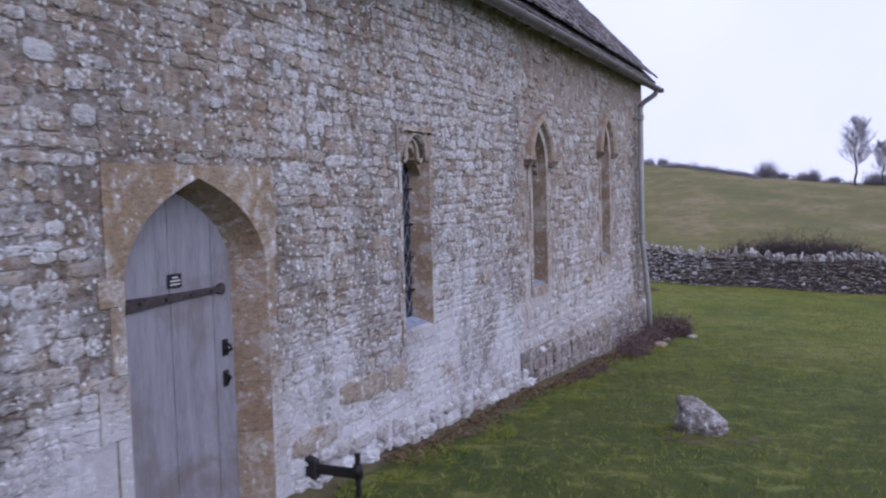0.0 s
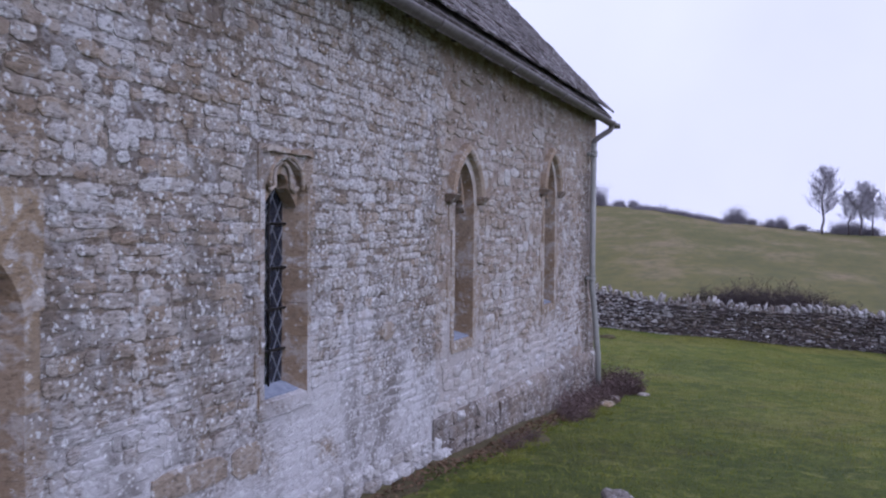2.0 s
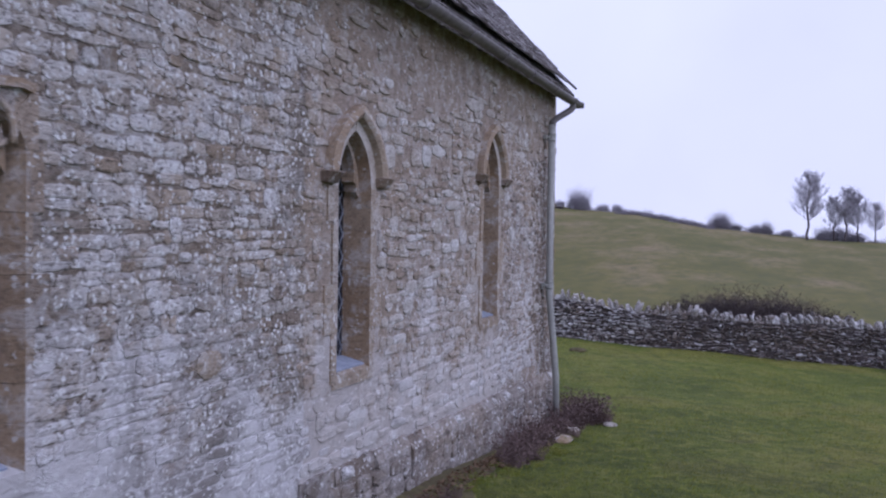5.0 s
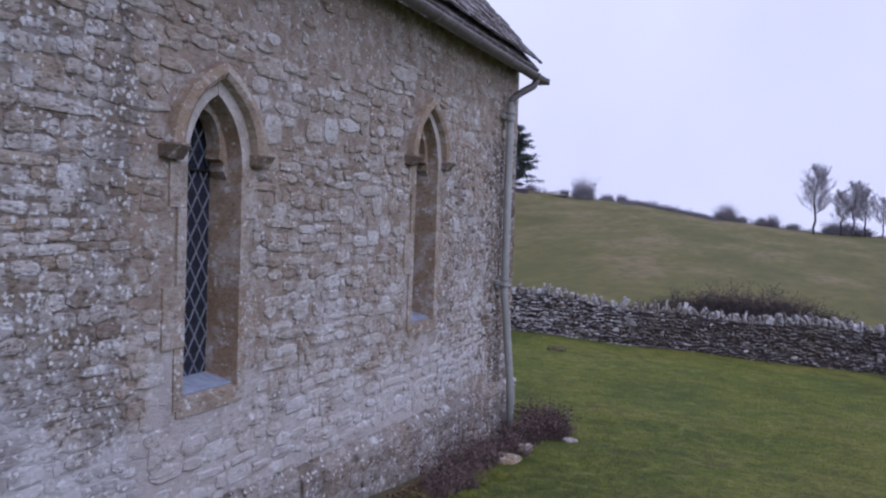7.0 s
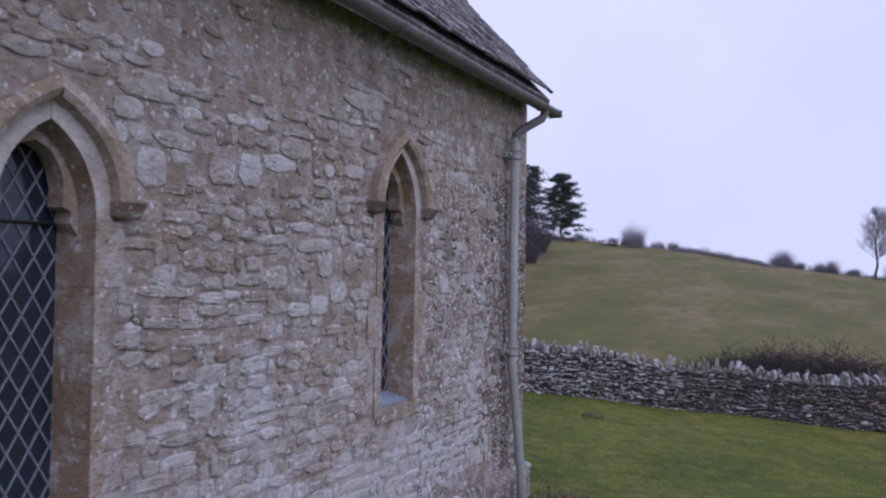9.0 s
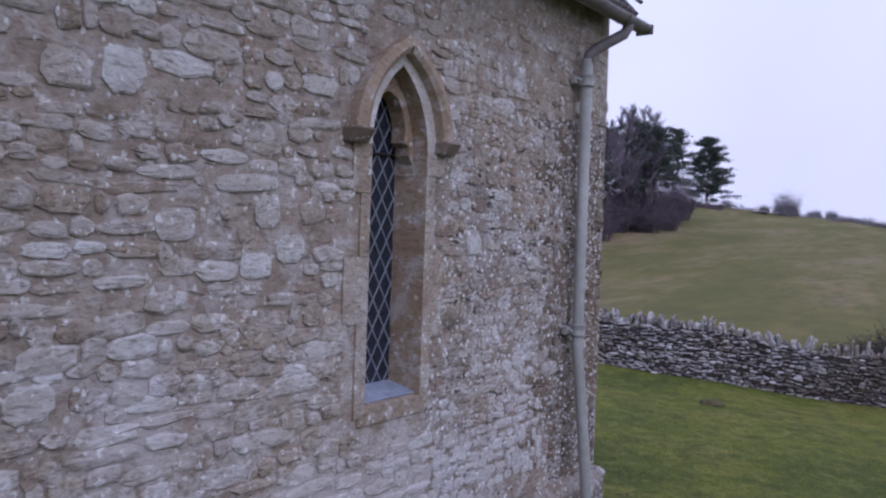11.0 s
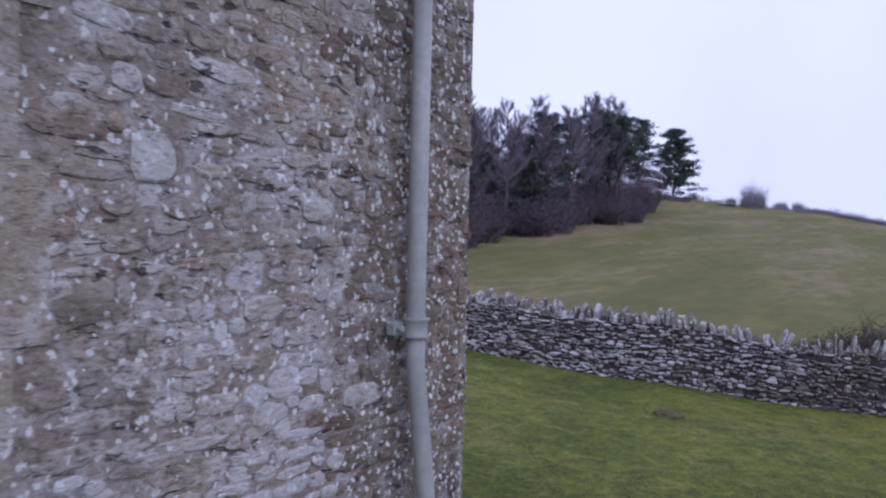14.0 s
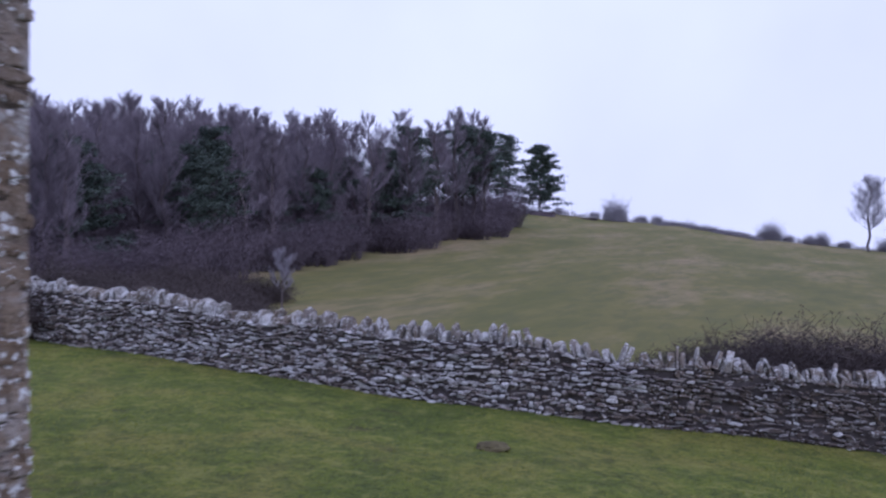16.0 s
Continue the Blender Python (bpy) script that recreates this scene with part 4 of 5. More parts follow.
for i in range(22):
    a = ring_r.uniform(0, 6.283)
    x, y = -0.84 + math.cos(a) * 0.27, 6.9 + math.sin(a) * 0.22
    copy_thing(herb, Matrix.Translation((x, y, ground_z(x, y))) @ Matrix.Rotation(a, 4, "Z") @ Matrix.Scale(ring_r.uniform(0.4, 0.8), 4))
# bare earth strip under the wall
bm = bmesh.new()
n = 60
vs = []
for i in range(n + 1):
    y = 4.0 + i * (14.9 - 4.0) / n
    w = (-2.5 if y < 9 else -2.36) + 0.12 * math.sin(y * 2.1) + 0.08 * math.sin(y * 5.3) - (0.1 if y < 8 else 0)
    vs.append((bm.verts.new((-2.82, y, ground_z(-2.8, y) + 0.03)), bm.verts.new((w, y, ground_z(w, y) + 0.006))))
for a, b_ in zip(vs, vs[1:]):
    bm.faces.new((a[0], a[1], b_[1], b_[0]))
tagged(bm_object("soil_strip", bm, m_soil), "strip of bare earth and dead leaves below the wall", "soil", kind="stuff")

# dark disc standing for bare earth and shade at the boulder's foot
bm = bmesh.new()
pts = []
for k in range(24):
    a = 2 * math.pi * k / 24
    q = 1 + 0.2 * math.sin(a * 3 + 1) + 0.12 * math.sin(a * 7)
    x, y = -0.82 + 0.36 * q * math.cos(a), 6.86 + 0.3 * q * math.sin(a)
    pts.append(bm.verts.new((x, y, ground_z(x, y) + 0.004)))
mid = bm.verts.new((-0.82, 6.86, ground_z(-0.82, 6.86) + 0.03))
for a, b_ in zip(pts, pts[1:] + pts[:1]):
    bm.faces.new((a, b_, mid))
tagged(bm_object("soil_patch", bm, m_soil), "dark disc of earth and painted shade round the boulder", "soil", kind="stuff")

# ---- trees, wood, brambles ----
def spot(az, d):
    """A place at a bearing left of north and a distance from the end of the walk."""
    a = radians(az)
    return EYE_END[0] - math.sin(a) * d, EYE_END[1] + math.cos(a) * d


class Prisms:
    """Collects three-sided tapering twigs into one mesh."""

    def __init__(self):
        self.v, self.f = [], []

    def add(self, p, q, r0, r1):
        d = (q - p)
        if d.length < 1e-5:
            return
        u = d.orthogonal().normalized()
        w = d.normalized().cross(u)
        n = len(self.v)
        for c, r in ((p, r0), (q, r1)):
            for k in range(3):
                self.v.append(tuple(c + (u * math.cos(k * 2.094) + w * math.sin(k * 2.094)) * r))
        for k in range(3):
            self.f.append((n + k, n + (k + 1) % 3, n + 3 + (k + 1) % 3, n + 3 + k))

    def quad(self, c, a, b):
        n = len(self.v)
        self.v.extend([tuple(c - a), tuple(c + b), tuple(c + a), tuple(c - b)])
        self.f.append((n, n + 1, n + 2, n + 3))


def bare_tree(seed, height, spread, label, first=0.28, twig=0.0055, limbs=4, round_top=False, wide=1.0, upright=0.0, twigs=None):
    """A tapering stem with rising limbs, branches and fine twigs."""
    r = random.Random(seed)
    tree = tagged(empty("bare_tree"), label, "tree", "winter trees")
    trunk, crown = Prisms(), Prisms()

    def side(up):
        a = r.uniform(0, 6.283)
        return Vector((math.cos(a), math.sin(a), up))

    def limb(p, way, ln, rad, level):
        n = (4, 3, 2)[level]
        for i in range(n):
            q = p + way * ln / n
            crown.add(p, q, rad * (1 - 0.75 * i / n), rad * (1 - 0.75 * (i + 1) / n))
            p, way = q, (way + Vector((r.gauss(0, 0.13), r.gauss(0, 0.13), 0.12))).normalized()
            for _ in range(2 if level == 0 else 3):
                d = (way + side(0.2) * spread * r.uniform(0.6, 1.3)).normalized()
                if level < 2:
                    limb(p, d, ln * r.uniform(0.35, 0.55), max(twig, rad * 0.45), level + 1)
                else:
                    crown.add(p, p + d * ln * r.uniform(0.5, 0.9), twig * 0.7, twig * 0.3)

    p, n = Vector((0, 0, -0.3)), 9
    for i in range(n):
        q = Vector((r.gauss(0, 0.012) * height, r.gauss(0, 0.012) * height, height * (i + 1) / n * 0.8))
        k = height * 0.016
        trunk.add(p, q, k * (1.25 - i / n), k * (1.25 - (i + 1) / n))
        z = (i + 1) / n
        if z > first:
            for _ in range(limbs):
                reach = 0.36 * wide * math.sin(math.pi * min(1, 0.25 + 0.6 * z)) if round_top else 0.27 - 0.08 * z
                limb(q, side(upright + (0.55 + 0.25 * z if round_top else 0.95 - 0.3 * z)).normalized(), height * reach * r.uniform(0.75, 1.1), k * (0.22 if round_top else 0.26), 0)
        p = q
    pydata("trunk", trunk.v, trunk.f, m_bark, tree)
    pydata("crown", crown.v, crown.f, twigs or m_twig, tree)
    return tree


def pine(seed, height, label, low=0.13):
    r = random.Random(seed)
    tree = tagged(empty("pine_tree"), label, "pine tree", "pines on the hill")
    trunk, crown = Prisms(), Prisms()
    p = Vector((0, 0, -0.3))
    for i in range(8):
        q = Vector((r.gauss(0, 0.08), r.gauss(0, 0.08), height * (i + 1) / 8.3))
        trunk.add(p, q, height * 0.02 * (1 - i / 9), height * 0.02 * (1 - (i + 1) / 9))
        p = q
    n = 120 if low < 0.2 else 72
    for i in range(n):
        z = height * (low + (1 - low) * (i / n) ** 0.9)
        a, reach = r.uniform(0, 6.283), height * ((0.4 if low < 0.2 else 0.3) - (0.31 if low < 0.2 else 0.22) * (z / height) ** 2.2) * r.choice((0.45, 0.75, 1.0, 1.2)) * r.uniform(0.8, 1.1)
        tip = Vector((math.cos(a) * reach, math.sin(a) * reach, z + reach * r.uniform(-0.15, 0.35)))
        trunk.add(Vector((0, 0, z * 0.97)), tip, height * 0.005, height * 0.002)
        for k in range(5):
            c = Vector((0, 0, z)).lerp(tip, 0.45 + 0.14 * k)
            for _ in range(34 if low < 0.2 else 15):
                o = Vector((r.gauss(0, 1), r.gauss(0, 1), r.gauss(0, 0.5))) * height * 0.028
                e1 = Vector((r.gauss(0, 1), r.gauss(0, 1), r.gauss(0.3, 0.6))).normalized() * height * r.uniform(0.012, 0.026)
                e2 = Vector((r.gauss(0, 1), r.gauss(0, 1), r.gauss(0, 1))).normalized() * height * 0.006
                crown.quad(c + o, e1, e2)
    pydata("trunk", trunk.v, trunk.f, m_bark, tree)
    pydata("crown", crown.v, crown.f, m_pine, tree)
    return tree


def shrub(name, seed, wide, tall, count, label, category, group, material, thick=0.012, leaf=0.0, arching=False, dome=False):
    """A dense thicket: arching or upright stems with forks."""
    r = random.Random(seed)
    k = Prisms()
    for _ in range(count):
        a, d = r.uniform(0, 6.283), wide * math.sqrt(r.random())
        p = Vector((math.cos(a) * d * 0.8, math.sin(a) * d * 0.8, -0.1))
        way = Vector((math.cos(a) * 0.5 * r.random() + r.gauss(0, 0.25), math.sin(a) * 0.5 * r.random() + r.gauss(0, 0.25), 1)).normalized()
        ln = tall * r.uniform(0.55, 1.1) * (1 - 0.45 * (d / wide) ** 2)
        if dome:
            way = Vector((r.gauss(0, 0.16), r.gauss(0, 0.16), 1)).normalized()
            ln = tall * r.uniform(0.45, 1.0) * math.sqrt(max(0.05, 1 - 0.85 * (d / wide) ** 2))
        for i in range(4):
            q = p + way * ln / 4
            k.add(p, q, thick * (1 - 0.2 * i), thick * (0.8 - 0.2 * i))
            for _f in range(3 if i else 1):
                side = Vector((r.gauss(0, 1), r.gauss(0, 1), r.gauss(0.3, 0.5))).normalized()
                e = q + side * ln * r.uniform(0.1, 0.25)
                k.add(q, e, thick * 0.5, thick * 0.25)
                for _g in range(2):
                    e2 = e + Vector((r.gauss(0, 1), r.gauss(0, 1), r.gauss(0.3, 0.6))).normalized() * ln * 0.12
                    k.add(e, e2, thick * 0.35, thick * 0.2)
                    if leaf:
                        k.quad(e2, Vector((r.gauss(0, 1), r.gauss(0, 1), r.gauss(0, 1))).normalized() * leaf, Vector((r.gauss(0, 1), r.gauss(0, 1), r.gauss(0, 1))).normalized() * leaf * 0.7)
            p = q
            way = (way + Vector((r.gauss(0, 0.25), r.gauss(0, 0.25), -0.45 * i * arching))).normalized()
    ob = pydata(name, k.v, k.f, material)
    return tagged(ob, label, category, group)


def place(ob, az, d, scale=1.0, turn=0.0, flat=1.0):
    x, y = spot(az, d)
    return Matrix.Translation((x, y, ground_z(x, y) - 0.05)) @ Matrix.Rotation(turn, 4, "Z") @ Matrix.Diagonal((scale, scale, scale * flat, 1))


def put(ob, m, used=set()):
    """The first call moves the thing itself, the next ones copy it."""
    if ob.name not in used:
        used.add(ob.name)
        ob.matrix_basis = m
        return ob
    c = copy_thing(ob, Matrix.Identity(4))
    c.matrix_basis = m
    return c


WOOD_TOP = [(15, 6.4), (19.5, 6.9), (21, 8.7), (23, 9.4), (26, 9.8), (30, 9.4), (34, 9.0), (36.5, 8.9), (38, 9.3), (42, 9.6), (49, 9.5), (75, 9.8)]
WOOD_EDGE = [(18.5, 122), (20, 105), (21.5, 78), (28, 60), (35, 46), (42, 38), (49, 33), (75, 30)]
tall = [bare_tree(31 + i, 10.0, 0.5 + 0.08 * i, "leafless grey-brown tree in the hillside wood", 0.3, 0.0042, 5, True, 0.42, 0.05 + 0.1 * i, m_wood_twig) for i in range(5)]
round_tree = bare_tree(63, 10.0, 0.95, "hazy round-crowned leafless tree on the crest", 0.26, 0.0045, 6, True, 0.68, 0.05)
pines = [pine(51 + i, 10.0, "dark green pine on the hillside", (0.1, 0.36, 0.46, 0.4)[i]) for i in range(4)]
scrubs = [shrub("scrub_bush", 71 + i, 2.1, 3.4, 190, "dark purple-brown leafless scrub at the wood's edge", "shrub", "scrub of the wood", m_scrub, 0.026) for i in range(3)]
r = random.Random(5)
az = 21.6
while az < 72:
    edge_d = lerp_table(az, WOOD_EDGE)
    for row in range(1 if az < 30 else 3 if az < 36 else 6):
        d = edge_d + 5 + row * 7 + r.uniform(-3, 3)
        a = az + r.uniform(-0.9, 0.9)
        x, y = spot(a, d)
        h = 1.18 + d * math.tan(radians(lerp_table(a, WOOD_TOP) * r.uniform(0.84, 1.02))) - ground_z(x, y)
        put(r.choice(tall), place(None, a, d, h / 9.0, r.uniform(0, 6.28)))
    az += 58 / edge_d * r.uniform(0.7, 1.3)
az = 21.5
while az < 72:
    edge_d = lerp_table(az, WOOD_EDGE)
    for row in range(4):
        a, d = az + r.uniform(-0.8, 0.8), edge_d + row * 5.5 + r.uniform(-1, 1.5)
        put(r.choice(scrubs), place(None, a, d, r.uniform(0.75, 1.15) * (0.85 + 0.2 * row), r.uniform(0, 6.28), r.uniform(0.8, 1.1)))
    for row in range(0 if az < 31 else 5):
        a, d = az + r.uniform(-1.2, 1.2), edge_d + 12 + row * 6 + r.uniform(-2, 2)
        put(r.choice(scrubs), place(None, a, d, r.uniform(1.4, 1.9), r.uniform(0, 6.28), r.uniform(0.9, 1.3)))
    az += 130 / edge_d * r.uniform(0.8, 1.2)
for a, extra, el in ((20.5, 2, 7.6), (21.9, 2, 7.9), (23.3, 4, 8.2), (25.0, 6, 7.8), (26.9, 3, 8.0), (28.6, 6, 6.7), (31.3, 9, 6.0), (33.5, 6, 5.4), (37.0, 8, 5.0), (39.8, 4, 7.6), (40.9, 3, 6.4), (42.4, 9, 6.6), (48.5, 6, 6.8), (52, 6, 6.2)):
    d = lerp_table(a, WOOD_EDGE) + extra
    x, y = spot(a, d)
    put(r.choice(pines[1:] if a < 28 else pines), place(None, a, d, (1.18 + d * math.tan(radians(el)) - ground_z(x, y)) / 10, r.uniform(0, 6.28)))
put(pines[0], place(None, 18.2, 126, 1.0, 1.0))
# single trees and bushes along the crest
for a, d, h in ((-1.9, 122, 10.6), (-3.5, 124, 7.0), (-4.2, 123, 8.4), (-4.9, 126, 7.4), (-5.9, 125, 6.2), (-7.5, 128, 8), (-10, 130, 7)):
    put(round_tree, place(None, a, d, h / 10.0, a * 3))
crest_bush = shrub("crest_bush", 91, 2.3, 3.9, 330, "grey leafless bush on the hill crest", "shrub", "bushes on the crest", m_twig, 0.016, dome=True)
put(crest_bush, place(None, 13.25, 128, 0.92, 0.4, 1.12))
for a, d, q, flat in ((3.65, 128, 0.85, 0.9), (2.6, 130, 0.45, 0.7), (0.7, 128, 0.52, 1.1), (1.4, 127, 0.42, 1.0), (-0.6, 130, 0.5, 0.6), (-3.0, 126, 0.75, 0.8), (-3.9, 127, 0.8, 0.8), (-4.8, 127, 0.6, 0.7), (11.6, 131, 0.5, 0.7), (10.6, 131, 0.42, 0.9), (17.0, 131, 0.4, 0.9), (14.6, 131, 0.4, 0.9)):
    put(crest_bush, place(None, a, d, q, a * 3, flat))
hedge = shrub("hedge_clump", 95, 2.0, 0.95, 130, "dark low hedge running along the crest", "hedge", "crest hedge", m_twig, 0.024, dome=True)
a = 10.3
while a > 4.2:
    put(hedge, place(None, a, 123 + r.uniform(-1, 1), r.uniform(0.75, 0.95), a * 5, r.uniform(0.85, 1.1)))
    a -= 0.45
fuzz = shrub("far_hedge", 97, 2.6, 1.2, 70, "thin pale leafless hedgerow on the skyline", "hedge", "hedgerow on the skyline", m_twig, 0.02, dome=True)
a = 16.6
while a > -9:
    put(fuzz, place(None, a, 129 + r.uniform(-2, 2), r.uniform(0.5, 1.0), a, r.uniform(0.6, 1.3)))
    a -= 0.8
for a in (19.3, 18.6):
    put(hedge, place(None, a, 124, r.uniform(0.9, 1.3), a))
# brambles behind the field wall
bramble = shrub("bramble", 101, 1.0, 1.3, 380, "tangled brown bramble thicket behind the field wall", "bramble", "brambles behind the wall", m_bramble, 0.0065, 0.014, True)
for x, back, q in ((-3.1, 1.2, 0.6), (-2.6, 1.5, 0.75), (-2.1, 1.2, 0.85), (-1.7, 1.8, 1.0), (-1.2, 1.3, 1.0), (-0.8, 1.9, 1.1), (-0.3, 1.4, 1.05), (0.2, 1.8, 1.0), (0.6, 1.3, 0.9), (1.1, 1.6, 0.75), (1.6, 1.4, 0.55)):
    y = wall_y(x) + back
    put(bramble, Matrix.Translation((x, y, ground_z(x, y))) @ Matrix.Rotation(x * 5, 4, "Z") @ Matrix.Diagonal((q * 1.25, q * 1.2, q * 1.4, 1)))
for i in range(60):
    a, d = r.uniform(36.5, 62), r.uniform(17, 32)
    put(bramble, place(None, a, d, r.uniform(1.0, 1.6), r.uniform(0, 6)))
sapling = bare_tree(44, 2.6, 0.6, "pale leafless sapling behind the field wall", 0.3, 0.006, 2)
x, y = spot(35.4, 30)
sapling.matrix_basis = Matrix.Translation((x, y, ground_z(x, y))) @ Matrix.Scale(0.8, 4)


def shed(az, d, size, label):
    thing = tagged(empty("shed", (*spot(az, d), ground_z(*spot(az, d)))), label, "shed", "field sheds")
    w, dp, h = size
    bm = bmesh.new()
    box(bm, (-w, -dp, -0.3), (w, dp, h - w * 0.22))
    part("wall", bm, m_scrub, thing)
    bm = bmesh.new()
    for v in box(bm, (-w - 0.3, -dp - 0.2, h + 0.02), (w + 0.3, dp + 0.2, h + 0.1), bevel=0.01):
        v.co.z -= v.co.x * 0.22
    part("roof", bm, m_rust, thing)


shed(18.0, 122, (1.6, 0.9, 0.85), "small low field shed with pale sloping roof")
shed(14.9, 125, (1.0, 0.7, 0.4), "tiny field shelter with pale sloping roof")

# ---- stones, slates and copes, one by one ----
def stone_variant(r, cut=0.12, square=0.0):
    """A unit stone face: y and z from -0.5 to 0.5, x from 0 (bedded) to 1 (proud), a worn, uneven lump."""
    sides, ring = 12, []
    power = 5.5 - 9 * cut + square
    for k in range(sides):
        a = 2 * math.pi * (k + r.uniform(-0.3, 0.3)) / sides
        c, s = math.cos(a), math.sin(a)
        q = (abs(c) ** power + abs(s) ** power) ** (-1 / power) * 0.5 * (1 + r.uniform(-0.7, 0.3) * cut)
        ring.append((c * q, s * q))
    dy, dz = r.uniform(-0.06, 0.06), r.uniform(-0.08, 0.08)
    v = [(-1.5, y * 1.02, z * 1.02) for y, z in ring]
    v += [(r.uniform(0.3, 0.7), y, z) for y, z in ring]
    v += [(r.uniform(0.7, 1.1), y * 0.82 + dy, z * 0.72 + dz) for y, z in ring]
    v.append((r.uniform(0.85, 1.2), dy, dz))
    f = []
    for lvl in (0, sides):
        f += [(lvl + k, lvl + (k + 1) % sides, lvl + sides + (k + 1) % sides, lvl + sides + k) for k in range(sides)]
    f += [(2 * sides + k, 2 * sides + (k + 1) % sides, 3 * sides) for k in range(sides)]
    return np.array(v), f


vr = random.Random(21)
VARIANTS = [stone_variant(vr, vr.uniform(0.05, 0.16)) for _ in range(14)]
ROUGH = [stone_variant(vr, vr.uniform(0.14, 0.34)) for _ in range(14)]
ASHLAR = [stone_variant(vr, 0.02, 14.0) for _ in range(14)]
SHARED = {}


class Joined:
    def __init__(self):
        self.v, self.f, self.n = [], [], 0

    def add(self, variant, m):
        v, f = variant
        a = np.array(m)
        w = v @ a[:3, :3].T + a[:3, 3]
        self.v.append(w)
        self.f += [tuple(i + self.n for i in q) for q in f]
        self.n += len(w)

    def build(self, name, material, parent):
        return pydata(name, np.concatenate(self.v).tolist(), self.f, material, parent)


def single(name, k, m, material, parent, variants=VARIANTS):
    key = (id(variants), k, material.name)
    if key not in SHARED:
        me = bpy.data.meshes.new(name)
        me.from_pydata(variants[k][0].tolist(), [], variants[k][1])
        me.materials.append(material)
        SHARED[key] = me
    ob = new(name, SHARED[key])
    ob.parent = parent
    ob.matrix_basis = m
    return ob


def inside_opening(y, z, pad):
    for o in OPENINGS:
        u = abs(y - o["y"])
        if u < o["out"] + (-0.05 if o is WIN1 or o is DOOR else 0.03) + pad and o["sill"] - 0.22 - pad < z < o["spring"] + 0.05:
            return True
        if o["spring"] <= z < o["out_apex"] + pad + 0.1:
            if o is WIN1 or o is DOOR:
                if u < o["out"] - 0.06 + 0.05 * math.sin(z * 41) + pad and z < o["out_apex"] - 0.04 + 0.04 * math.sin(y * 29):
                    return True
            else:
                rise = (z - o["spring"]) / (o["out_apex"] + 0.12 - o["spring"])
                if u < (o["out"] + 0.12) * math.sqrt(max(0, 1 - rise * 0.95)) + pad * 0.6:
                    return True
    return False


# squared stones that stand out of the rubble: y, z, width, height
PALE_BLOCKS = [(9.54, 2.06, 0.19, 0.19), (9.92, 0.90, 0.2, 0.14), (10.52, 1.55, 0.2, 0.14), (10.26, 2.13, 0.19, 0.19), (9.39, 2.32, 0.18, 0.1), (10.90, 1.74, 0.36, 0.08), (10.27, 1.32, 0.22, 0.05), (11.02, 1.62, 0.16, 0.16),
               (10.96, 1.37, 0.19, 0.12), (11.17, 1.45, 0.19, 0.14), (13.81, 0.59, 0.23, 0.09), (13.16, 0.80, 0.13, 0.05), (13.24, 0.99, 0.19, 0.09), (12.75, 1.49, 0.17, 0.17), (13.52, 1.35, 0.18, 0.1)]
WHITE_MARKS = [(3.05, 2.62, 0.12, 0.07), (3.62, 2.05, 0.09, 0.06), (4.55, 1.9, 0.08, 0.06), (5.2, 2.55, 0.08, 0.06), (7.15, 1.35, 0.09, 0.05), (6.9, 1.0, 0.12, 0.06), (2.76, 1.93, 0.13, 0.09), (2.55, 2.17, 0.15, 0.09), (4.17, 2.29, 0.07, 0.1), (6.51, 2.23, 0.09, 0.08), (7.88, 2.26, 0.09, 0.08)]
OCHRE_BLOCKS = [(5.04, 0.25, 0.6, 0.15), (5.53, 0.22, 0.28, 0.19), (4.43, 0.06, 0.5, 0.15), (10.03, 2.10, 0.2, 0.14), (7.35, 0.78, 0.2, 0.14)]
r = random.Random(77)
for blocks, material, label in ((PALE_BLOCKS, m_pale, "pale cream squared stone"), (WHITE_MARKS, m_footing, "white-lichened stone"), (OCHRE_BLOCKS, m_dressed, "smooth ochre block")):
    for cy, cz, w, h in blocks:
        ob = single("squared_stone", r.randrange(14), Matrix.Translation((BED, cy, cz)) @ Matrix.Rotation(r.gauss(0, 0.04), 4, "X") @ Matrix.Diagonal((r.uniform(0.012, 0.018), w, h, 1)), material, wall_south, ASHLAR if material is m_dressed else VARIANTS)
        tagged(ob, label)
BLOCKS = PALE_BLOCKS + WHITE_MARKS + OCHRE_BLOCKS


def on_block(y, z, ln, h):
    return any(abs(y - a) < (ln + w) * 0.45 and abs(z - b) < (h + q) * 0.45 for a, b, w, q in BLOCKS)


grey_rest, brown_rest, cream_rest, spot_rest, corner_rest, plinth_rest, low_rest = Joined(), Joined(), Joined(), Joined(), Joined(), Joined(), Joined()


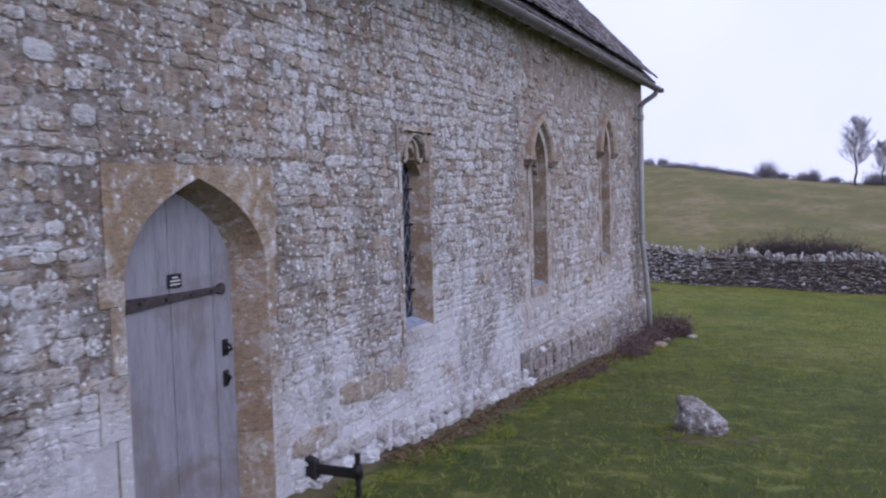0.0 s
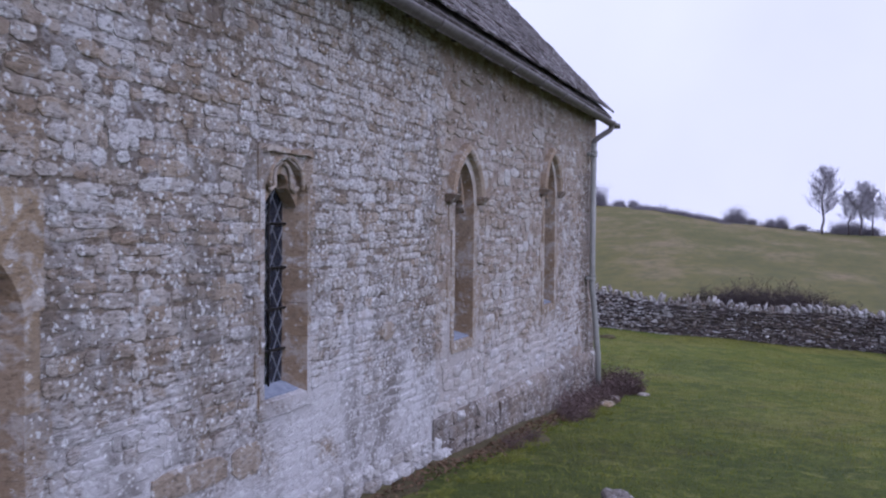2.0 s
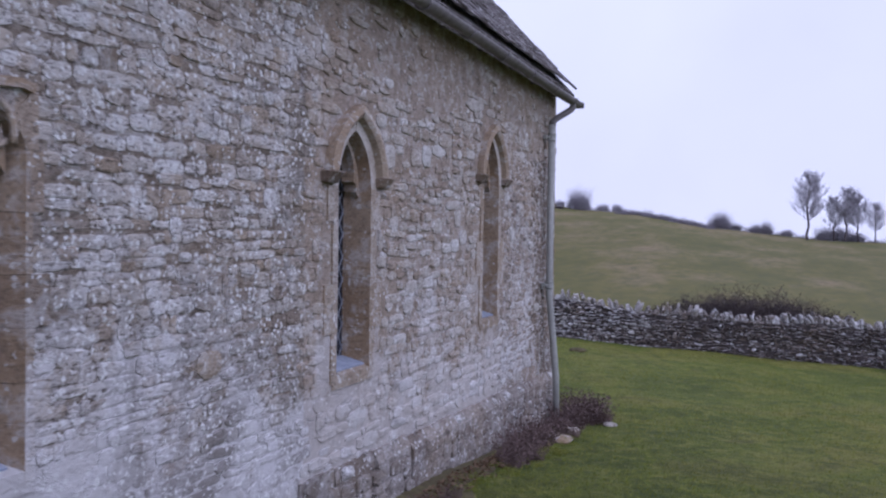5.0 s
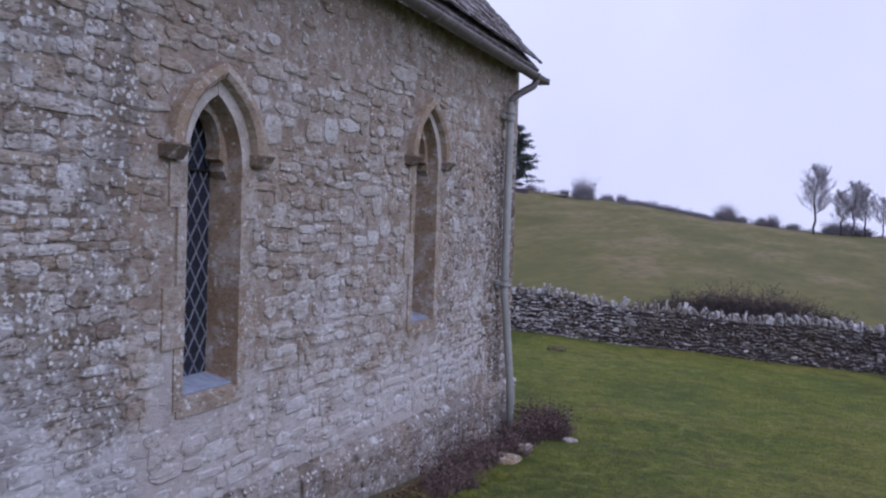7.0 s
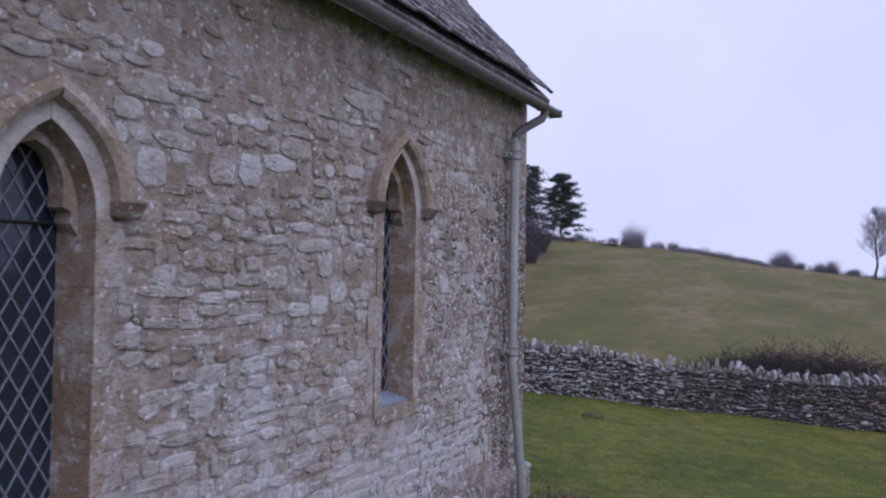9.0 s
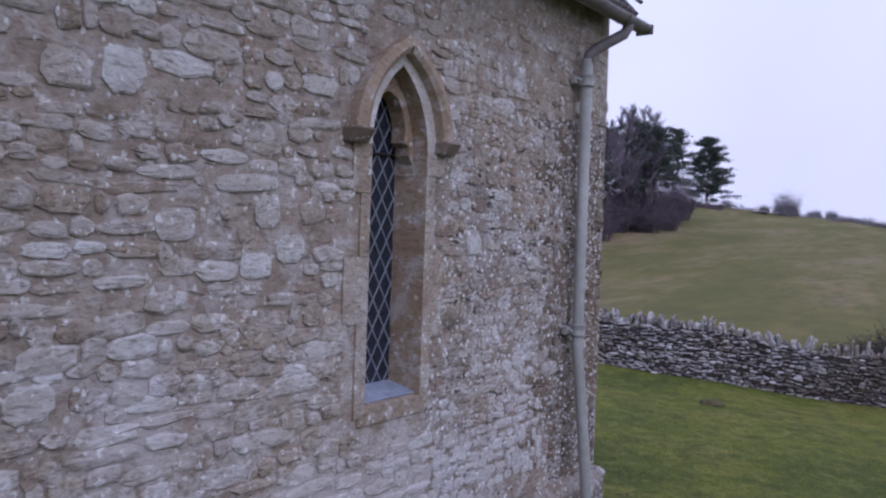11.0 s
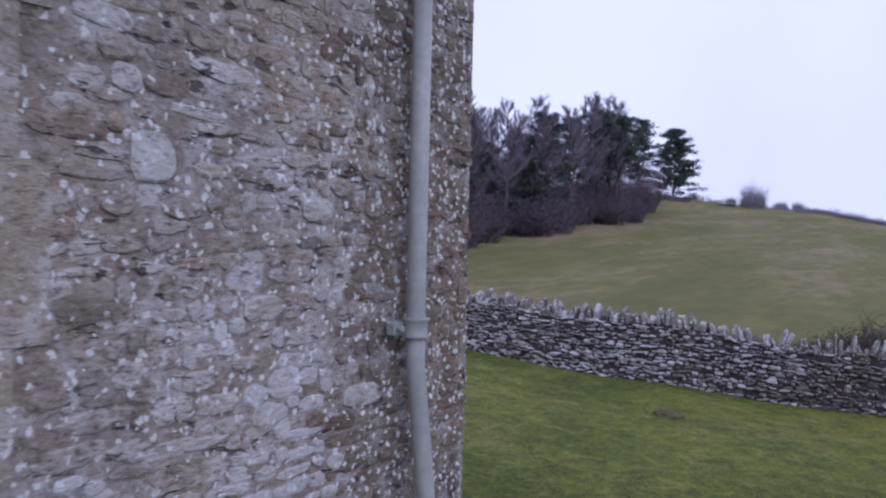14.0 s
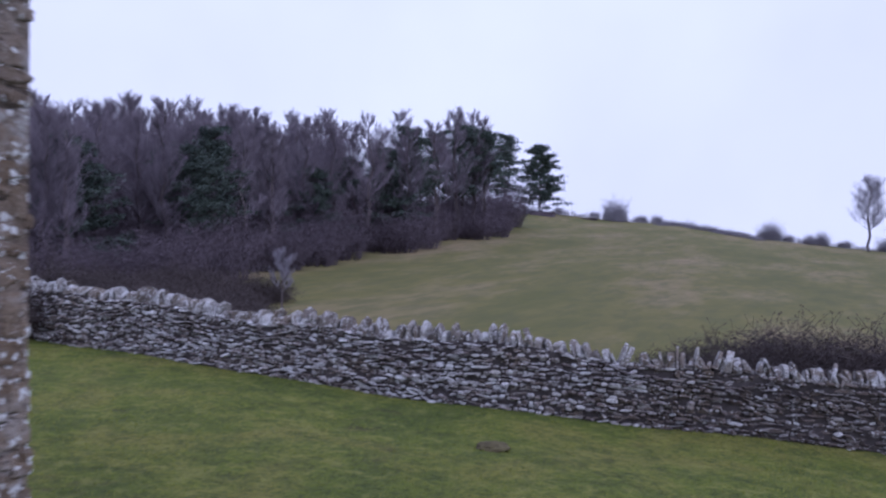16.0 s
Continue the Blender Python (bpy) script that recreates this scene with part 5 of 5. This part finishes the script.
def lay(y_from, y_to, z_from, z_to, courses, mean, left):
    z = z_from
    while z < z_to:
        course = r.uniform(*courses)
        y = y_from + r.uniform(0, 0.2)
        while y < y_to:
            ln = min(0.42, max(0.06, r.lognormvariate(mean, 0.5)))
            h = course * r.uniform(0.8, 1.2) * (1 if left else r.uniform(0.72, 1.25))
            if r.random() < 0.03:
                h, ln = course * r.uniform(1.3, 1.8), ln * 1.2
            ln = min(ln, Y1 + r.uniform(-0.012, 0.014) - y + 0.001)
            cy = y + ln / 2
            cz = z + course / 2 + r.gauss(0, 0.007 if left else 0.012) + (0.02 * math.sin(cy * 1.3 + z * 2))
            y += ln + r.uniform(-0.01, 0.009 if left else 0.02)
            if ln < 0.03 or cz < ground_z(WALL, cy) - 0.05 or on_block(cy, cz, ln, h):
                continue
            if (cy < 8.32 + 0.12 * math.sin(cz * 7)) != left:
                continue
            if any(inside_opening(q, w, 0.0) for q in (cy - ln * 0.42, cy, cy + ln * 0.42) for w in (cz - h * 0.4, cz + h * 0.4)):
                continue
            corner = cy > 12.4
            if not left:
                coat = 2.65 + 0.2 * math.sin(cy * 1.7)
                skip = 0.8 if cz > coat else 0.04 if corner else 0.05
                if r.random() < skip or cz < -0.12:
                    continue
            elif r.random() < 0.04:
                continue
            proud = r.uniform(0.005, 0.013) if left else r.uniform(0.004, 0.013) if corner else r.uniform(0.009, 0.02)
            if left and cz < 0.42 + 0.15 * math.sin(cy * 2.2) - 0.05 * cy + 0.25:
                proud *= 0.45
            m = Matrix.Translation((BED, cy, cz)) @ Matrix.Rotation(r.gauss(0, 0.03 if left else 0.05), 4, "X") @ Matrix.Diagonal((proud, ln, h, 1))
            k = r.randrange(14)
            if cy > 13.4 + r.uniform(0, 0.5) and cz < 2.5:
                spot_rest.add(ROUGH[k], m)
            elif 12.4 < cy and 0.25 < cz < 2.2 and len(counted) < 300:
                counted.append(single("rubble_stone", k, m, m_rubble_corner if r.random() < 0.88 else m_rubble_brown, wall_south, ROUGH))
            elif corner and cz < 2.25:
                corner_rest.add(ROUGH[k], m)
            elif left:
                (grey_rest if r.random() < (0.5 if cy < 5.7 + 0.3 * math.sin(cz * 5) and cz > 1.15 + 0.25 * math.sin(cy * 3) else 0.84) else brown_rest).add((VARIANTS if r.random() < 0.7 else ROUGH)[k], m)
            else:
                (cream_rest if r.random() < 0.88 else brown_rest).add(ROUGH[k], m)
        z += course + r.uniform(0.001, 0.01)


counted = []
lay(1.2, 8.6, -1.2, 3.34, (0.045, 0.088), -2.1, True)
lay(8.2, 12.4, -1.2, 3.34, (0.055, 0.1), -1.9, False)
lay(12.3, Y1, -1.2, 3.34, (0.04, 0.085), -2.35, False)
# rough white footing stones, then the plinth course
y = 4.15
while y < 8.4:
    ln = r.uniform(0.08, 0.22)
    g = ground_z(WALL, y)
    for lvl in (0, 1):
        m = Matrix.Translation((WALL - 0.01, y + ln / 2 + r.uniform(-0.04, 0.04), g + 0.05 + lvl * 0.11)) @ Matrix.Rotation(r.gauss(0, 0.12), 4, "X") @ Matrix.Diagonal((r.uniform(0.03, 0.09) * (1 - 0.4 * lvl), ln, r.uniform(0.07, 0.14), 1))
        low_rest.add(ROUGH[r.randrange(14)], m)
    y += ln + 0.01
y = 8.3
while y < Y1:
    ln = r.uniform(0.1, 0.28)
    g, zt = ground_z(WALL, y), -0.13 - 0.03 * (y - 8.25)
    q = zt - 0.1
    while q > g - 0.05:
        h = r.uniform(0.07, 0.13)
        plinth_rest.add(ROUGH[r.randrange(14)], Matrix.Translation((WALL + 0.015 + 0.057 * smooth01((y - 8.3) / 1.6), min(y + ln / 2 + r.uniform(-0.03, 0.03), Y1 - ln / 2), q - h / 2)) @ Matrix.Rotation(r.gauss(0, 0.08), 4, "X") @ Matrix.Diagonal((r.uniform(0.008, 0.02), ln, h, 1)))
        q -= h + 0.006
    if r.random() < 0.22:
        low_rest.add(ROUGH[r.randrange(14)], Matrix.Translation((WALL + 0.03, y + ln / 2, zt - 0.03)) @ Matrix.Rotation(-0.8, 4, "Y") @ Matrix.Diagonal((0.04, ln * 0.6, 0.08, 1)))
    y += ln + 0.006
tagged(grey_rest.build("rubble_stones", m_rubble_grey, wall_south), "lichened grey rubble stones", kind="stuff")
tagged(brown_rest.build("rubble_stones", m_rubble_brown, wall_south), "brown rubble stones", kind="stuff")
tagged(cream_rest.build("rubble_stones", m_rubble_cream, wall_south), "cream rubble stones bedded in tan render", kind="stuff")
tagged(corner_rest.build("rubble_stones", m_rubble_corner, wall_south), "cracked cream rubble stones", kind="stuff")
tagged(plinth_rest.build("plinth_rubble", m_plinth, wall_south), "grey rubble stones of the plinth", kind="stuff")
tagged(spot_rest.build("corner_stones", m_rubble_spotted, wall_south), "brown corner stones dotted with white lichen", kind="stuff")
tagged(low_rest.build("footing_stones", m_footing, wall_south), "rough whitened footing stones", kind="stuff")
y = 8.25
while y < Y1 - 0.04:
    ln = min(r.uniform(0.3, 0.7), Y1 + 0.01 - y)
    zt = -0.13 - 0.03 * (y - 8.25) + r.uniform(-0.008, 0.008)
    p = 0.018 + 0.057 * smooth01((y - 8.3) / 1.6) + r.uniform(-0.006, 0.006)
    bm = bmesh.new()
    pts = [(WALL - 0.05, zt + 0.03), (WALL + 0.012, zt + 0.02), (WALL + p, zt - 0.07), (WALL + p + r.uniform(-0.01, 0.01), zt - 0.3), (WALL + p, -1.5), (WALL - 0.05, -1.5)]
    loft(bm, [[(x, q, zz) for x, zz in pts] for q in (y + 0.004, y + ln - 0.004)])
    part("plinth_stone", bm, m_plinth, wall_south)
    y += ln

# roof slates: lower courses singly, the rest joined
def slate_variant(r):
    w = 0.5
    top = [(0.0, -w, 1.0), (0.0, w, 1.0), (r.uniform(-0.03, 0.03), w * r.uniform(0.9, 1), 0.0), (0, 0, -0.03 + r.uniform(-0.03, 0.03)), (r.uniform(-0.03, 0.03), -w * r.uniform(0.9, 1), 0.0)]
    v = [(1.0, y, z) for x, y, z in top] + [(0.0, y, z) for x, y, z in top]
    f = [(0, 1, 2, 3, 4), (9, 8, 7, 6, 5)] + [(i, i + 5, (i + 1) % 5 + 5, (i + 1) % 5) for i in range(5)]
    return np.array(v, dtype=float), f


SLATES = [slate_variant(vr) for _ in range(8)]
along = Vector((RIDGE_X - EAVE_X, 0, RIDGE_Z - EAVE_Z))
length = along.length
up_n = along.normalized()
out_n = Vector((-up_n.z, 0, up_n.x))
if out_n.x < 0:
    out_n = -out_n
rest = Joined()
s, course = 0.0, 0.13
count = 0
while s < length - 0.1:
    y = 5.0 + r.uniform(0, 0.2)
    while y < Y1 - 0.02:
        w = min(r.uniform(0.1, 0.24), Y1 + r.uniform(-0.006, 0.008) - y)
        if w < 0.03:
            break
        p = Vector((EAVE_X, y + w / 2, EAVE_Z)) + up_n * (s + r.uniform(-0.02, 0.015)) + out_n * r.uniform(-0.008, 0.006)
        tilt = up_n - out_n * 0.04
        tilt.normalize()
        nrm = Vector((0, 1, 0)).cross(tilt)
        if nrm.dot(out_n) < 0:
            nrm = -nrm
        thick = r.uniform(0.01, 0.026)
        m = Matrix((( nrm.x * thick, 0, tilt.x * course * 1.7, p.x + out_n.x * 0.03), (nrm.y * thick, (w - 0.006) * 1.0, tilt.y, p.y), (nrm.z * thick, 0, tilt.z * course * 1.7, p.z + out_n.z * 0.03), (0, 0, 0, 1)))
        m = m @ Matrix.Rotation(r.gauss(0, 0.02), 4, "X")
        k = r.randrange(8)
        if y > 7 and count < 280 and s < 1.6:
            ob = single("slate", k, Matrix.Translation(-roof.location) @ m, m_slate, roof, SLATES)
            count += 1
        else:
            rest.add(SLATES[k], Matrix.Translation(-roof.location) @ m)
        y += w
    s += course
    course = max(0.085, course * 0.98)
tagged(rest.build("slates", m_slate, roof), "upper courses of stone slates", kind="stuff")

# field wall
field_wall = tagged(empty("field_wall", (-5, wall_y(-5), ground_z(-5, wall_y(-5)))), "dry stone field wall with upright cope stones", "stone wall")
FW = Matrix.Translation(-field_wall.location)


def wall_frame(x):
    """Front face of the field wall at x: along, out, up as columns."""
    t = Vector((1, (wall_y(x + 0.1) - wall_y(x - 0.1)) / 0.2, 0)).normalized()
    n = Vector((t.y, -t.x, 0))
    c = Vector((x, wall_y(x), 0)) + n * 0.24
    return c, t, n


def wall_height(x):
    return 0.87 + 0.05 * math.sin(x * 0.9) + 0.03 * math.sin(x * 2.3)


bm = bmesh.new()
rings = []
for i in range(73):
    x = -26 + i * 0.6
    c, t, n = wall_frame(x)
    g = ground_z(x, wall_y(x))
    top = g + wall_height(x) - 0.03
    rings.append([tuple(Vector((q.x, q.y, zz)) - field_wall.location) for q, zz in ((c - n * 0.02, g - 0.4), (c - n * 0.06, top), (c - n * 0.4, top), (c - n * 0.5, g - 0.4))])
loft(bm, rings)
# dark core, painted as the shade between the stones
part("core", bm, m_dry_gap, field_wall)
rest, brown = Joined(), Joined()
lanes = []
u = -0.12
while u < 0.86:
    h = r.uniform(0.026, 0.058)
    lanes.append((u, h))
    u += h + 0.004
count = 0
for u, h in lanes:
    x = -17 + r.uniform(0, 0.3)
    while x < 9:
        ln = min(0.42, max(0.05, r.lognormvariate(-2.4, 0.5)))
        xc = x + ln / 2
        x += ln + r.uniform(-0.01, 0.015)
        c, t, n = wall_frame(xc)
        if u + h > wall_height(xc) + 0.02 or r.random() < 0.1:
            continue
        hh = h * r.uniform(0.55, 1.25)
        zc = ground_z(xc, wall_y(xc)) + u + h / 2 + r.gauss(0, 0.012)
        slope_z = (ground_z(xc + 0.2, wall_y(xc)) - ground_z(xc - 0.2, wall_y(xc))) / 0.4
        pr = r.uniform(0.01, 0.1)
        n2 = n * pr
        q = c - n * (0.04 + 0.045 * max(0, u))
        tt = Vector((t.x, t.y, slope_z + r.gauss(0, 0.14))) * ln
        m = FW @ Matrix(((n2.x, tt.x, 0, q.x), (n2.y, tt.y, 0, q.y), (0, tt.z, hh, zc), (0, 0, 0, 1)))
        k = r.randrange(14)
        if -7 < xc < -3.0 and u > 0.35 and count < 290:
            single("walling_stone", k, m, m_footing if abs(xc + 5.25) < 0.4 and r.random() < 0.6 else m_dry, field_wall, ROUGH)
            count += 1
        else:
            (brown if xc > -3.4 + r.gauss(0, 0.8) and r.random() < 0.88 else rest).add(ROUGH[k], m)
tagged(rest.build("walling_stones", m_dry, field_wall), "coursed dry stones", kind="stuff")
tagged(brown.build("walling_stones", m_dry_brown, field_wall), "dark brown coursed dry stones", kind="stuff")


def cope_variant(r):
    """An upright slab: x across the wall, y along it, z up, with a worn, rounded top."""
    n = 7
    prof = [(-0.5 * r.uniform(0.9, 1.05), 0.0)] + [(-0.5 * math.cos(math.pi * i / n) * r.uniform(0.85, 1.05), 0.55 + 0.45 * math.sin(math.pi * i / n) * r.uniform(0.8, 1.1)) for i in range(n + 1)] + [(0.5, 0.0)]
    k = len(prof)
    v = [(x * s, y, z * (0.97 if abs(y) > 0.4 else 1)) for y, s in ((-0.5, 0.9), (-0.3, 1.0), (0.3, 1.0), (0.5, 0.9)) for x, z in prof]
    f = [tuple(range(k - 1, -1, -1)), tuple(range(3 * k, 4 * k))]
    for lvl in range(3):
        f += [(lvl * k + i, lvl * k + (i + 1) % k, (lvl + 1) * k + (i + 1) % k, (lvl + 1) * k + i) for i in range(k)]
    return np.array(v), f


COPES = [cope_variant(vr) for _ in range(10)]
rest = Joined()
x, count = -17.0, 0
while x < 9:
    w = min(0.15, max(0.032, r.lognormvariate(-2.95, 0.42)))
    xc = x + w / 2
    x += w + r.uniform(0.004, 0.035)
    if r.random() < 0.06:
        continue
    c, t, n = wall_frame(xc)
    z0 = ground_z(xc, wall_y(xc)) + wall_height(xc) - 0.05
    hh, deep = r.choice((r.uniform(0.1, 0.18), r.uniform(0.14, 0.24), r.uniform(0.18, 0.3))), r.uniform(0.26, 0.42)
    q = c - n * 0.22
    base = Matrix(((n.x, t.x, 0, q.x), (n.y, t.y, 0, q.y), (0, 0, 1, z0), (0, 0, 0, 1)))
    m = FW @ base @ Matrix.Rotation(r.gauss(0.1, 0.3), 4, "X") @ Matrix.Rotation(r.gauss(0, 0.12), 4, "Z") @ Matrix.Diagonal((deep, w, hh, 1))
    k = r.randrange(10)
    if -13.5 < xc < 3 and count < 290:
        single("cope_stone", k, m, m_cope, field_wall, COPES)
        count += 1
    else:
        rest.add(COPES[k], m)
tagged(rest.build("cope_stones", m_cope, field_wall), "upright cope stones", kind="stuff")

# ---- dead leaves along the wall ----
lr = random.Random(19)
V, F = [], []
for _ in range(2600):
    y = lr.uniform(5.0, 14.9)
    x = (-2.66 if y < 8.3 else -2.58) + abs(lr.gauss(0, 0.13))
    c = Vector((x, y, ground_z(x, y) + 0.035 + lr.uniform(0, 0.03)))
    a, b_ = (Vector((lr.gauss(0, 1), lr.gauss(0, 1), lr.gauss(0, 0.35))).normalized() * lr.uniform(0.012, 0.028) for _k in (0, 1))
    n = len(V)
    V += [tuple(c - a), tuple(c - b_ * 0.6), tuple(c + a), tuple(c + b_ * 0.6 + Vector((0, 0, 0.008)))]
    F += [(n, n + 1, n + 2), (n, n + 2, n + 3)]
tagged(pydata("leaf_litter", V, F, m_leaf), "brown dead leaves lying below the wall", "leaves", kind="stuff")

# ---- lawn blades ----
gr = np.random.RandomState(4)
N = 90000
gx = gr.uniform(-2.55, 4.5, N)
gy = 3.5 + 21.0 * gr.uniform(0, 1, N) ** 0.85
far = gr.uniform(0, 1, N) < 0.3
gx = np.where(far, gr.uniform(-13.5, -2.5, N), gx)
gy = np.where(far, gr.uniform(14.9, 23.6, N), gy)
V, F = [], []
for x, y in zip(gx.tolist(), gy.tolist()):
    if y > wall_y(x) - 0.25:
        continue
    if math.sin(x * 1.7 + 0.4 * y) + math.sin(y * 1.3 - x * 0.8) < gr.uniform(-2.4, 0.8):
        continue
    z = ground_z(x, y)
    h, a = gr.uniform(0.012, 0.04), gr.uniform(0, 6.28)
    ca, sa = math.cos(a) * 0.006, math.sin(a) * 0.006
    lx, ly = gr.normal(0, 0.6) * h, gr.normal(0, 0.6) * h
    n = len(V)
    V += [(x - ca, y - sa, z - 0.01), (x + ca, y + sa, z - 0.01), (x + lx, y + ly, z + h)]
    F.append((n, n + 1, n + 2))
tagged(pydata("grass", V, F, m_grass), "short mossy winter grass of the churchyard lawn", "grass", kind="stuff")
